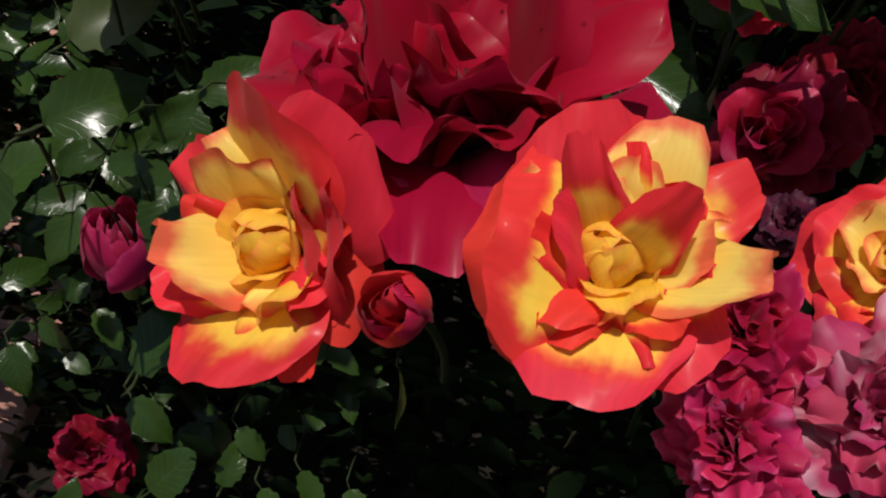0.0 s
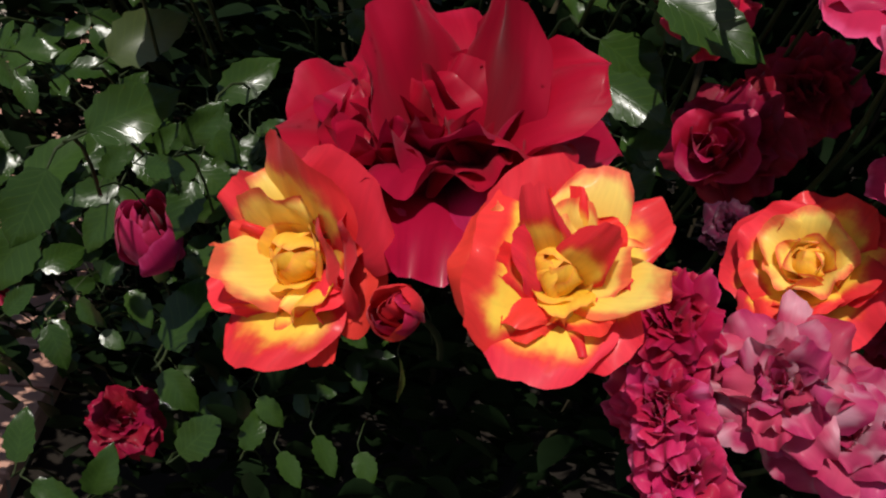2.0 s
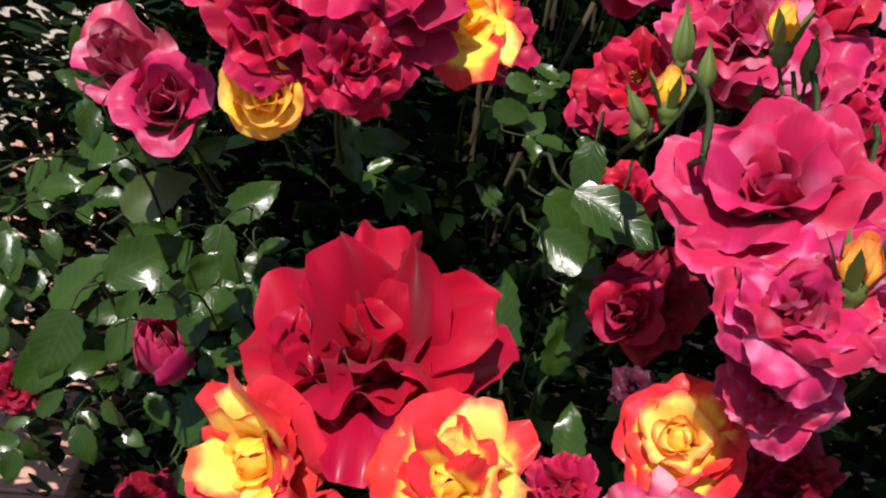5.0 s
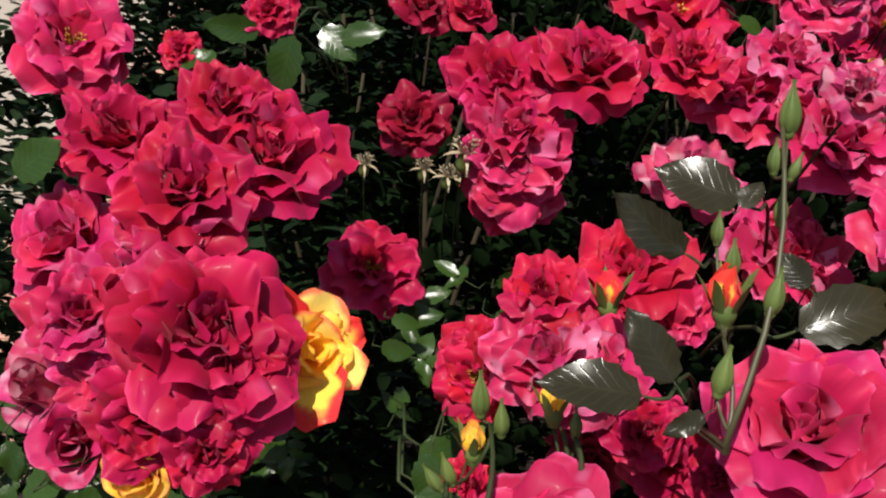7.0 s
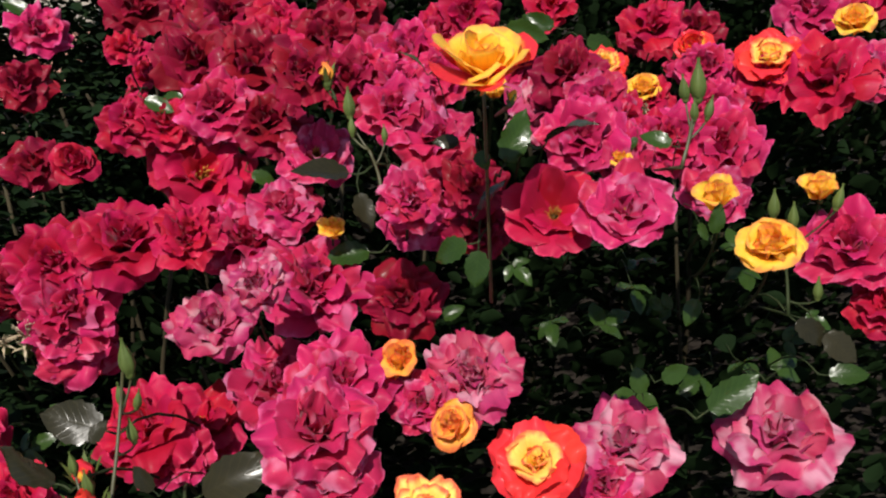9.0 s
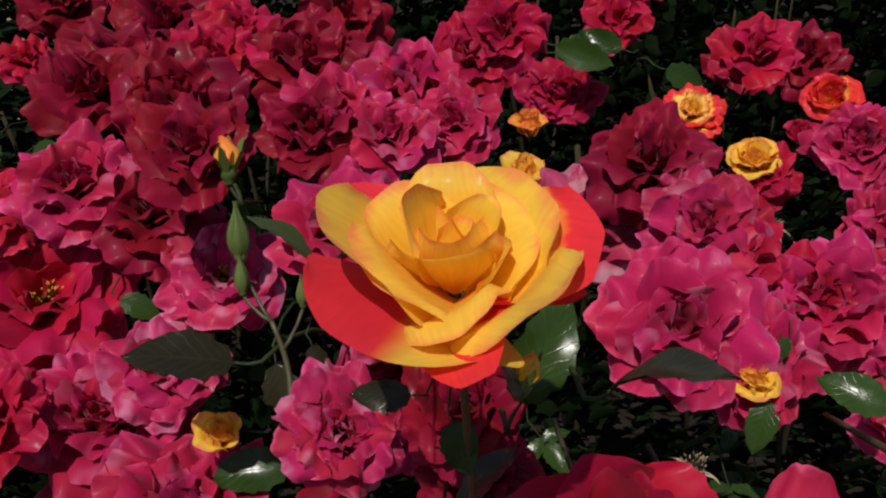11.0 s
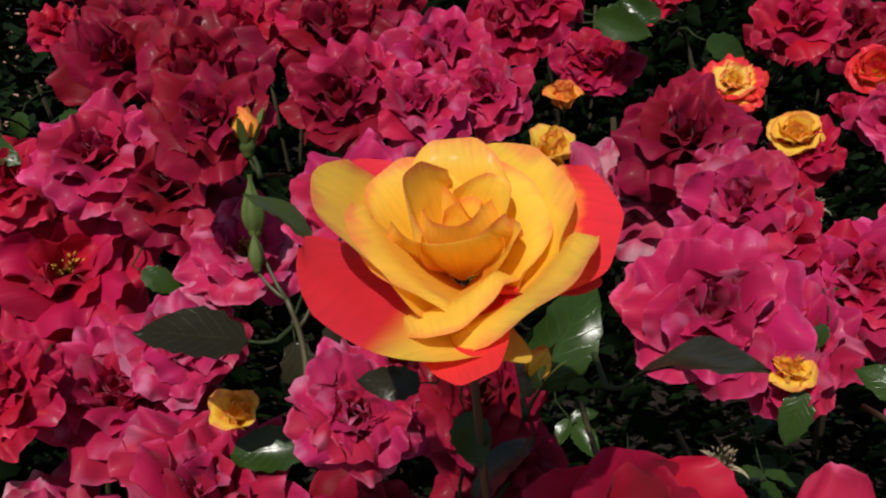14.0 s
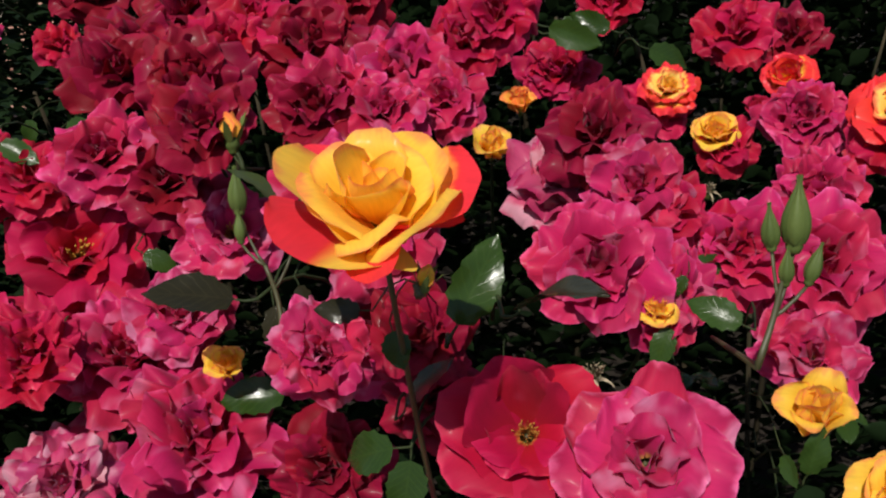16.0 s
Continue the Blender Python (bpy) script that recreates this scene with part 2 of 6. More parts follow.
def plant_mat(name, dark, light, rough=0.35, spec=0.5, through_light=0.15, scale=60.0, island=False, veins=False, relief=0.12):
    m, nt, N, link = material(name)
    tc = N("ShaderNodeTexCoord")
    ns = N("ShaderNodeTexNoise")
    ns.inputs["Scale"].default_value, ns.inputs["Detail"].default_value = scale, 4.0
    link(tc.outputs["Object"], ns.inputs["Vector"])
    src = N("ShaderNodeNewGeometry" if island else "ShaderNodeObjectInfo").outputs["Random Per Island" if island else "Random"]
    ad = N("ShaderNodeMath")
    ad.operation, ad.inputs[1].default_value = "MULTIPLY_ADD", 0.55
    link(src, ad.inputs[0])
    hf = N("ShaderNodeMath")
    hf.operation, hf.inputs[1].default_value = "MULTIPLY", 0.5
    link(ns.outputs["Fac"], hf.inputs[0])
    link(hf.outputs[0], ad.inputs[2])
    mix = N("ShaderNodeMix")
    mix.data_type = "RGBA"
    mix.inputs["A"].default_value, mix.inputs["B"].default_value = (*dark, 1), (*light, 1)
    link(ad.outputs[0], mix.inputs["Factor"])
    col, height = mix.outputs["Result"], ns.outputs["Fac"]
    if veins:
        uv = N("ShaderNodeUVMap")
        uv.uv_map = "UVMap"
        sp = N("ShaderNodeSeparateXYZ")
        link(uv.outputs[0], sp.inputs[0])
        a = N("ShaderNodeMath")
        a.operation, a.inputs[1].default_value = "SUBTRACT", 0.5
        link(sp.outputs["X"], a.inputs[0])
        b = N("ShaderNodeMath")
        b.operation = "ABSOLUTE"
        link(a.outputs[0], b.inputs[0])
        # side veins slant forward from the midrib
        c = N("ShaderNodeMath")
        c.operation, c.inputs[1].default_value = "MULTIPLY_ADD", -0.55
        link(b.outputs[0], c.inputs[0])
        link(sp.outputs["Y"], c.inputs[2])
        d = N("ShaderNodeMath")
        d.operation, d.inputs[1].default_value = "MULTIPLY", 50.0
        link(c.outputs[0], d.inputs[0])
        e = N("ShaderNodeMath")
        e.operation = "SINE"
        link(d.outputs[0], e.inputs[0])
        r = N("ShaderNodeMapRange")
        r.inputs["From Min"].default_value, r.inputs["From Max"].default_value = 0.75, 1.0
        link(e.outputs[0], r.inputs["Value"])
        mid = N("ShaderNodeMapRange")
        mid.inputs["From Min"].default_value, mid.inputs["From Max"].default_value = 0.035, 0.0
        link(b.outputs[0], mid.inputs["Value"])
        mm = N("ShaderNodeMath")
        mm.operation = "MAXIMUM"
        link(r.outputs[0], mm.inputs[0])
        link(mid.outputs[0], mm.inputs[1])
        vf = N("ShaderNodeMath")
        vf.operation, vf.inputs[1].default_value = "MULTIPLY", 0.25
        link(mm.outputs[0], vf.inputs[0])
        m2 = N("ShaderNodeMix")
        m2.data_type = "RGBA"
        m2.inputs["B"].default_value = (light[0] * 1.6, light[1] * 1.5, light[2] * 1.4, 1)
        link(vf.outputs[0], m2.inputs["Factor"])
        link(col, m2.inputs["A"])
        col = m2.outputs["Result"]
        sub = N("ShaderNodeMath")
        sub.operation = "SUBTRACT"
        link(ns.outputs["Fac"], sub.inputs[0])
        link(vf.outputs[0], sub.inputs[1])
        height = sub.outputs[0]
    bp = N("ShaderNodeBump")
    bp.inputs["Strength"].default_value, bp.inputs["Distance"].default_value = relief, 0.0004
    link(height, bp.inputs["Height"])
    ps = N("ShaderNodeBsdfPrincipled")
    ps.inputs["Roughness"].default_value, ps.inputs["Specular IOR Level"].default_value = rough, spec
    link(col, ps.inputs["Base Color"])
    link(bp.outputs[0], ps.inputs["Normal"])
    tr = N("ShaderNodeBsdfTranslucent")
    link(col, tr.inputs["Color"])
    ms = N("ShaderNodeMixShader")
    ms.inputs[0].default_value = through_light
    link(ps.outputs[0], ms.inputs[1])
    link(tr.outputs[0], ms.inputs[2])
    out = N("ShaderNodeOutputMaterial")
    link(ms.outputs[0], out.inputs[0])
    return m


LEAF = plant_mat("leaf_green", (0.011, 0.026, 0.004), (0.028, 0.056, 0.010), rough=0.24, spec=0.24, through_light=0.07, scale=5.0, veins=True, relief=0.55)
LEAF_DARK = plant_mat("leaf_bronze", (0.011, 0.0105, 0.006), (0.027, 0.024, 0.011), rough=0.22, spec=0.20, through_light=0.05, scale=5.0, veins=True, relief=0.55)
LEAF_OLIVE = plant_mat("leaf_olive", (0.03, 0.045, 0.008), (0.05, 0.07, 0.012), rough=0.4, through_light=0.2, veins=True)
# mass foliage: leaf green darkened so the colour itself carries the deep shade
LEAF_SHADED = plant_mat("foliage_green_shaded", (0.003, 0.006, 0.002), (0.010, 0.021, 0.007), rough=0.6, spec=0.04, through_light=0.02, island=True)
STEM = plant_mat("stem_green", (0.018, 0.030, 0.010), (0.040, 0.052, 0.018), rough=0.6, spec=0.2)
STEM_RED = plant_mat("stem_bronze", (0.032, 0.030, 0.012), (0.075, 0.070, 0.026), rough=0.5, through_light=0.05)
SEPAL = plant_mat("sepal_green", (0.055, 0.085, 0.018), (0.13, 0.17, 0.042), rough=0.55, spec=0.3, scale=14.0)
CANE = plant_mat("cane_brown", (0.03, 0.022, 0.014), (0.06, 0.05, 0.028), rough=0.8, spec=0.1, through_light=0.0)
DRY = plant_mat("dried_straw", (0.22, 0.15, 0.08), (0.5, 0.42, 0.28), rough=0.8, scale=300.0)
STAMEN = plant_mat("stamen_gold", (0.35, 0.16, 0.02), (0.75, 0.45, 0.06), rough=0.7, scale=400.0)
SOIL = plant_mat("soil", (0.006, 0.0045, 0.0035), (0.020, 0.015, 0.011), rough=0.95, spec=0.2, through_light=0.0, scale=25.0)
BRICK = plant_mat("paver_clay", (0.32, 0.15, 0.11), (0.5, 0.28, 0.21), rough=0.85, spec=0.25, through_light=0.0, scale=40.0)
JOINT = plant_mat("joint_sand", (0.20, 0.165, 0.13), (0.33, 0.28, 0.23), rough=0.95, spec=0.2, through_light=0.0, scale=120.0)


# ---- mesh helpers ----
def mesh_of(name, verts, faces, mat, uvs=None, smooth=True):
    me = bpy.data.meshes.new(name)
    me.from_pydata([tuple(v) for v in verts], [], faces)
    if uvs is not None:
        lay = me.uv_layers.new(name="UVMap")
        for lp in me.loops:
            lay.data[lp.index].uv = uvs[lp.vertex_index]
    if smooth:
        me.polygons.foreach_set("use_smooth", [True] * len(me.polygons))
    me.materials.append(mat)
    me.update()
    return me


def piece(name, me, parent, m=None, label="", mat=None):
    ob = new(name, me)
    ob.parent = parent
    if m is not None:
        ob.matrix_local = m
    if mat is not None and me.materials[0] is not mat:
        ob.material_slots[0].link = "OBJECT"
        ob.material_slots[0].material = mat
    return tagged(ob, label) if label else ob


def sheet_faces(nu, nv):
    return [(j * (nu + 1) + i, j * (nu + 1) + i + 1, (j + 1) * (nu + 1) + i + 1, (j + 1) * (nu + 1) + i) for j in range(nv) for i in range(nu)]


def smooth01(x):
    x = min(1.0, max(0.0, x))
    return x * x * (3 - 2 * x)


def petal_mesh(rng, L, W, a0, a1, cup, ruf, roll=0.0, point=0.0, nu=14, nv=12, r0=0.08, side=0.0, late=1.3, plain=1.0, reflex=0.0):
    """One petal that grows out along +x from a small foot: a0, a1 are its lean from the flower's axis at foot and tip (degrees)."""
    verts, uvs = [], []
    ph1, ph2, ph3 = rng.uniform(0, 6.3), rng.uniform(0, 6.3), rng.uniform(0, 6.3)
    f1, f2, f3 = rng.uniform(1.0, 1.8), rng.uniform(2.4, 4.0), rng.uniform(11.0, 15.0)
    notch = rng.uniform(0.0, 0.06)
    skew = rng.uniform(-0.1, 0.1)
    crease = rng.uniform(-0.12, 0.08) * plain
    notch, skew = notch * plain, skew * plain
    steps = 40
    prof, r, z = [], r0, 0.0
    for k in range(steps + 1):
        v = k / steps
        th = radians(a0 + (a1 - a0) * v ** late)
        prof.append((r, z, th))
        r += L / steps * math.sin(th)
        z += L / steps * math.cos(th)
    for j in range(nv + 1):
        v = j / nv
        for i in range(nu + 1):
            u = 2 * i / nu - 1
            au = abs(u)
            ve = v * (1 - (0.22 + 0.12 * plain) * au ** (3.0 - 0.4 * plain) + point * math.exp(-(u / 0.45) ** 2) - notch * math.exp(-(u / 0.18) ** 2) + skew * u * v)
            ve *= 1 + plain * v * (0.032 * math.sin(5.5 * u + ph1) + 0.018 * math.sin(f3 * u + ph2))
            ve = min(1.12, ve)
            k = min(steps, ve * steps)
            k0 = min(steps - 1, int(k))
            f = k - k0
            pr = prof[k0][0] * (1 - f) + prof[k0 + 1][0] * f
            pz = prof[k0][1] * (1 - f) + prof[k0 + 1][1] * f
            th = prof[k0][2]
            w = W * (0.20 + 0.80 * math.sin(math.pi / 2 * min(1, v / 0.68)) ** 0.9) * (1 - 0.20 * smooth01((v - 0.65) / 0.35))
            y = u * w
            back = smooth01((v - 0.3) / 0.6)
            n = W * u * u * (cup * (0.35 + 0.65 * v) * (1 - back * min(1.0, reflex * 3)) - reflex * back)
            n += ruf * v * v * (math.sin(f1 * math.pi * u + ph1) * 0.9 + au * math.sin(f2 * math.pi * u + ph2) * 0.5 + 0.35 * math.sin(5.5 * v + ph3) * u)
            n += crease * W * u * u * v + ruf * 0.22 * smooth01((max(au, v) - 0.5) / 0.5) * math.sin(8.0 * u + 7.0 * v + ph3)
            n += ruf * 0.10 * plain * smooth01((max(au, v) - 0.7) / 0.3) * math.sin(f3 * u + 3.0 * v + ph1)
            n -= roll * W * smooth01((max(au, v * 0.98) - 0.62) / 0.38) ** 2
            y += ruf * 0.4 * v * math.sin(4 * v + ph2) + side * v * v
            nx, nz = -math.cos(th), math.sin(th)
            verts.append((pr + nx * n, y * (1 - 0.12 * cup), pz + nz * n))
            uvs.append(((u + 1) / 2, v))
    return mesh_of("petal", verts, sheet_faces(nu, nv), COL["crimson"], uvs)


def tube(pts, radii, sides=6):
    """A tapering tube along pts; returns verts, faces."""
    verts, faces = [], []
    for k, p in enumerate(pts):
        p = Vector(p)
        d = (Vector(pts[min(k + 1, len(pts) - 1)]) - Vector(pts[max(k - 1, 0)])).normalized()
        a = d.orthogonal().normalized() if k == 0 else (a - d * a.dot(d)).normalized()
        b = d.cross(a)
        for s in range(sides):
            t = 2 * math.pi * s / sides
            verts.append(p + (a * math.cos(t) + b * math.sin(t)) * radii[k])
    for k in range(len(pts) - 1):
        for s in range(sides):
            faces.append((k * sides + s, k * sides + (s + 1) % sides, (k + 1) * sides + (s + 1) % sides, (k + 1) * sides + s))
    faces.append(tuple(range(sides - 1, -1, -1)))
    faces.append(tuple((len(pts) - 1) * sides + s for s in range(sides)))
    return verts, faces


def lathe(profile, sides=10):
    verts = [(r * math.cos(2 * math.pi * s / sides), r * math.sin(2 * math.pi * s / sides), z) for r, z in profile for s in range(sides)]
    faces = [(k * sides + s, k * sides + (s + 1) % sides, (k + 1) * sides + (s + 1) % sides, (k + 1) * sides + s) for k in range(len(profile) - 1) for s in range(sides)]
    return verts, faces


def facing(base, axis, spin=0.0, size=1.0):
    """A pose at base whose z axis looks along axis."""
    q = Vector(axis).normalized().to_track_quat("Z", "Y")
    return Matrix.Translation(base) @ q.to_matrix().to_4x4() @ Matrix.Rotation(radians(spin), 4, "Z") @ Matrix.Scale(size, 4)


# ---- roses ----
# rows of a flower, outermost first: count, foot radius, length, half width, lean at foot, lean at tip, cup, ruffle, roll
FORMS = {
    "wide_open": [(6, 0.12, 1.0, 0.60, 58, 94, 0.10, 0.059, 0.12), (6, 0.10, 0.88, 0.52, 42, 72, 0.2, 0.067, 0.12), (5, 0.08, 0.66, 0.42, 26, 50, 0.3, 0.059, 0.06)],
    "wide": [(6, 0.12, 1.0, 0.60, 58, 94, 0.10, 0.074, 0.12), (6, 0.10, 0.90, 0.52, 44, 76, 0.2, 0.081, 0.12), (6, 0.08, 0.72, 0.42, 30, 54, 0.3, 0.074, 0.08), (4, 0.05, 0.48, 0.30, 16, 34, 0.5, 0.059, 0.04),
             (3, 0.03, 0.36, 0.22, 8, 4, 0.7, 0.037, 0.0)],
    "ruffled": [(7, 0.12, 1.0, 0.42, 60, 100, 0.05, 0.109, 0.10), (7, 0.10, 0.94, 0.40, 48, 86, 0.12, 0.109, 0.10), (7, 0.09, 0.85, 0.36, 36, 70, 0.22, 0.109, 0.08),
                (6, 0.07, 0.74, 0.32, 24, 54, 0.3, 0.099, 0.05), (6, 0.05, 0.60, 0.27, 12, 36, 0.45, 0.09, 0.03), (4, 0.03, 0.46, 0.20, 4, 14, 0.6, 0.054, 0.0)],
    "bowl": [(5, 0.12, 1.0, 0.64, 58, 90, 0.12, 0.06, 0.1), (5, 0.10, 0.92, 0.58, 44, 72, 0.22, 0.06, 0.1), (5, 0.08, 0.78, 0.48, 30, 52, 0.35, 0.06, 0.1),
             (4, 0.05, 0.60, 0.34, 26, 14, 0.6, 0.04, 0.08), (4, 0.03, 0.66, 0.26, 46, -64, 0.5, 0.015, 0.0)],
    "full": [(6, 0.10, 1.00, 0.48, 52, 98, 0.12, 0.067, 0.12), (7, 0.09, 0.93, 0.43, 40, 82, 0.2, 0.074, 0.10), (6, 0.08, 0.83, 0.40, 28, 64, 0.3, 0.074, 0.08),
             (6, 0.06, 0.72, 0.34, 16, 46, 0.45, 0.067, 0.05), (5, 0.04, 0.60, 0.27, 7, 24, 0.6, 0.052, 0.03), (4, 0.03, 0.50, 0.20, 2, 0, 0.8, 0.03, 0.0)],
    "loose": [(6, 0.12, 1.02, 0.50, 60, 104, 0.05, 0.109, 0.12), (6, 0.10, 0.95, 0.46, 46, 86, 0.14, 0.109, 0.12), (6, 0.09, 0.85, 0.42, 32, 70, 0.22, 0.109, 0.10),
              (5, 0.06, 0.72, 0.36, 20, 52, 0.32, 0.099, 0.06), (5, 0.04, 0.58, 0.28, 8, 28, 0.5, 0.072, 0.0)],
    "far": [(6, 0.12, 1.02, 0.50, 60, 102, 0.05, 0.117, 0.14), (6, 0.10, 0.9, 0.44, 42, 80, 0.15, 0.117, 0.1), (6, 0.07, 0.74, 0.36, 24, 56, 0.3, 0.109, 0.06), (4, 0.04, 0.54, 0.26, 8, 24, 0.5, 0.072, 0.0)],
    "open": [(6, 0.12, 1.0, 0.54, 58, 98, 0.08, 0.096, 0.14), (6, 0.11, 0.94, 0.48, 46, 82, 0.15, 0.104, 0.12), (6, 0.10, 0.80, 0.40, 34, 66, 0.25, 0.096, 0.08), (6, 0.08, 0.58, 0.30, 22, 48, 0.35, 0.081, 0.03)],
    "cup": [(5, 0.10, 0.95, 0.66, 40, 82, 0.25, 0.06, 0.22), (5, 0.09, 0.95, 0.60, 22, 50, 0.45, 0.06, 0.16), (5, 0.07, 0.92, 0.52, 10, 24, 0.65, 0.05, 0.06),
            (4, 0.05, 0.84, 0.40, 2, 0, 0.9, 0.04, 0.0), (3, 0.03, 0.74, 0.28, 0, -14, 1.2, 0.02, 0.0)],
    "closed": [(4, 0.08, 1.35, 0.42, 42, -34, 0.55, 0.01, 0.0), (4, 0.06, 1.3, 0.36, 36, -34, 0.6, 0.01, 0.0), (3, 0.04, 1.3, 0.28, 26, -28, 0.7, 0.01, 0.0)],
    "goblet": [(4, 0.10, 1.25, 0.68, 26, 52, 0.5, 0.05, 0.25), (4, 0.08, 1.25, 0.56, 10, 14, 0.75, 0.04, 0.08), (3, 0.05, 1.2, 0.4, 3, -8, 1.0, 0.03, 0.0)],
}
SIZES = {"wide": 1.0, "wide_open": 1.0, "ruffled": 1.0, "bowl": 1.0, "full": 0.98, "loose": 1.0, "far": 1.0, "open": 1.0, "cup": 0.92, "goblet": 0.80, "closed": 0.42}
VARIANTS = 6
_flowers = {}


def flower(form, variant):
    """The petals of one shape of flower as (mesh, pose), unit radius."""
    key = (form, variant)
    if key not in _flowers:
        rng = random.Random(f"{form}{variant}")
        parts, turn = [], rng.uniform(0, 360)
        for row, (count, r0, L, W, a0, a1, cup, ruf, roll) in enumerate(FORMS[form]):
            turn += 31
            for k in range(count):
                tight = form in ("cup", "goblet", "closed", "bowl")
                me = petal_mesh(rng, L * rng.uniform(0.88, 1.08), W * rng.uniform(0.90, 1.2), a0 + rng.uniform(-6, 6), a1 + rng.uniform(-1, 1) * (7 if tight else 18), cup * rng.uniform(0.6, 1.5),
                                ruf * rng.uniform(0.8, 1.5), roll * rng.uniform(0.3, 1.7), rng.choice((0, 0, 0.05)), r0=r0, side=rng.uniform(-0.08, 0.08), late=1.3 if tight else rng.uniform(1.3, 2.2), reflex=0.0 if tight else max(0.0, (a1 - 30) / 70) * rng.uniform(0.1, 0.5), plain=0.5 if tight else 1.0)
                wild = 1.0 if form in ("loose", "far", "open", "ruffled") else 0.5
                parts.append((me, pose(0, 0, row * 0.025, 0, 0, turn + 360 * k / count + rng.uniform(-16, 16)) @ pose(0, 0, 0, rng.uniform(-17, 17) * wild, rng.uniform(-8, 8) * wild, 0), row))
        _flowers[key] = parts
    return _flowers[key]


def stamen_mesh():
    rng = random.Random(5)
    verts, faces = [], []
    for k in range(46):
        a, lean, ln = rng.uniform(0, 6.28), rng.uniform(0.1, 0.9), rng.uniform(0.16, 0.28)
        tip = Vector((math.cos(a) * math.sin(lean), math.sin(a) * math.sin(lean), math.cos(lean))) * ln
        foot = Vector((math.cos(a), math.sin(a), 0)) * 0.05
        v, f = tube([foot, foot + tip * 0.9, foot + tip * 0.92, foot + tip * 1.1], [0.006, 0.005, 0.016, 0.008], 4)
        faces += [tuple(i + len(verts) for i in q) for q in f]
        verts += v
    return mesh_of("stamens", verts, faces, STAMEN)


STAMENS = stamen_mesh()


def calyx_mesh():
    verts, faces = lathe([(0.03, -0.32), (0.10, -0.28), (0.125, -0.16), (0.10, -0.04), (0.13, 0.02)], 8)
    return mesh_of("calyx", verts, faces, SEPAL)


def sepal_mesh(L=0.55, W=0.09, a0=70, a1=130):
    rng = random.Random(3)
    me = petal_mesh(rng, L, W, a0, a1, 0.3, 0.01, nu=2, nv=6, r0=0.08)
    for v in me.vertices:
        r = math.hypot(v.co.x, v.co.y)
        v.co.y *= max(0.06, 1 - (r / L) ** 1.5)
    me.materials[0] = SEPAL
    me.name = "sepal"
    return me


CALYX, SEPAL_ME = calyx_mesh(), sepal_mesh()
DESCR = {"wine": "dark wine-red", "crimson": "deep crimson", "red": "bright red", "magenta": "magenta-pink", "pink": "hot pink", "pale": "faded pale-pink", "flame": "yellow rose with red-edged petals,",
         "ember": "scarlet", "deep": "deep red", "sunny": "yellow red-edged", "blush": "red-flushed yellow", "yellow": "golden yellow", "orange": "orange-yellow", "wilted": "wilted purple"}
SHAPE = {"wide_open": "wide-open rose showing golden stamens", "wide": "wide full-blown rose", "ruffled": "full-blown ruffled rose", "bowl": "open rose", "far": "full-blown ruffled rose", "full": "full-blown ruffled rose", "loose": "loose overblown rose", "open": "wide-open rose showing golden stamens", "cup": "half-open cupped rose", "goblet": "small opening rose", "closed": "closed rosebud"}
MIXED = {"ember_bud": ("ember", "red", "ember", "flame", "flame"), "duo": ("ember", "ember", "sunny", "sunny", "yellow"), "soft_duo": ("flame", "flame", "sunny", "sunny", "yellow")}
DESCR.update(ember_bud="crimson and orange", duo="yellow-hearted scarlet", soft_duo="bright yellow red-edged")
_count = [0]


def stem_part(root, axis, length, thick, mat, bend=0.6, way=(0.08, 0.75, -0.75)):
    """A stem from the flower's foot, first along its axis, then bending down."""
    inv = root.matrix_world.to_3x3().inverted()
    ax, p, pts = Vector(axis).normalized() * -1, Vector((0, 0, 0)), []
    for k in range(7):
        pts.append(inv @ p)
        d = (ax * (1 - k / 6) + Vector(way) * (bend + k / 6)).normalized()
        p = p + d * length / 6
    s = root.matrix_world.to_scale().x
    verts, faces = tube(pts, [thick / s * (0.85 + 0.06 * k) for k in range(7)], 6)
    return piece("stem", mesh_of("stem", verts, faces, mat), root)


def rose(form, colour, centre, diameter, axis, stem=0.2, label=""):
    """One rose with each petal a part of its own; centre is the middle of its face."""
    _count[0] += 1
    k = _count[0]
    rng = random.Random(k * 7 + 1)
    R = diameter / 2 / SIZES[form]
    ax = Vector(axis).normalized()
    base = Vector(centre) - ax * R * (0.62 if form in ("goblet", "closed") else 0.5 if form == "cup" else 0.38)
    root = new("rose")
    root.empty_display_size = 0.02
    root.matrix_world = facing(base, ax, rng.uniform(0, 360), R)
    text = label or (f"{DESCR[colour]} {SHAPE[form]} on the bush" if colour != "flame" else f"{SHAPE[form]} with yellow petals edged in red")
    tagged(root, text, "rose", "roses of the bed")
    for me, m, row in flower(form, rng.randrange(VARIANTS)):
        piece("petal", me, root, m, mat=COL[MIXED[colour][min(row, 4)] if colour in MIXED else colour])
    if form in ("open", "wide_open"):
        tagged(piece("stamen_tuft", STAMENS, root, pose(0, 0, 0.08), "golden stamens"), kind="stuff")
    piece("calyx", CALYX, root)
    stem_part(root, ax, stem, 0.0016, STEM)
    return root


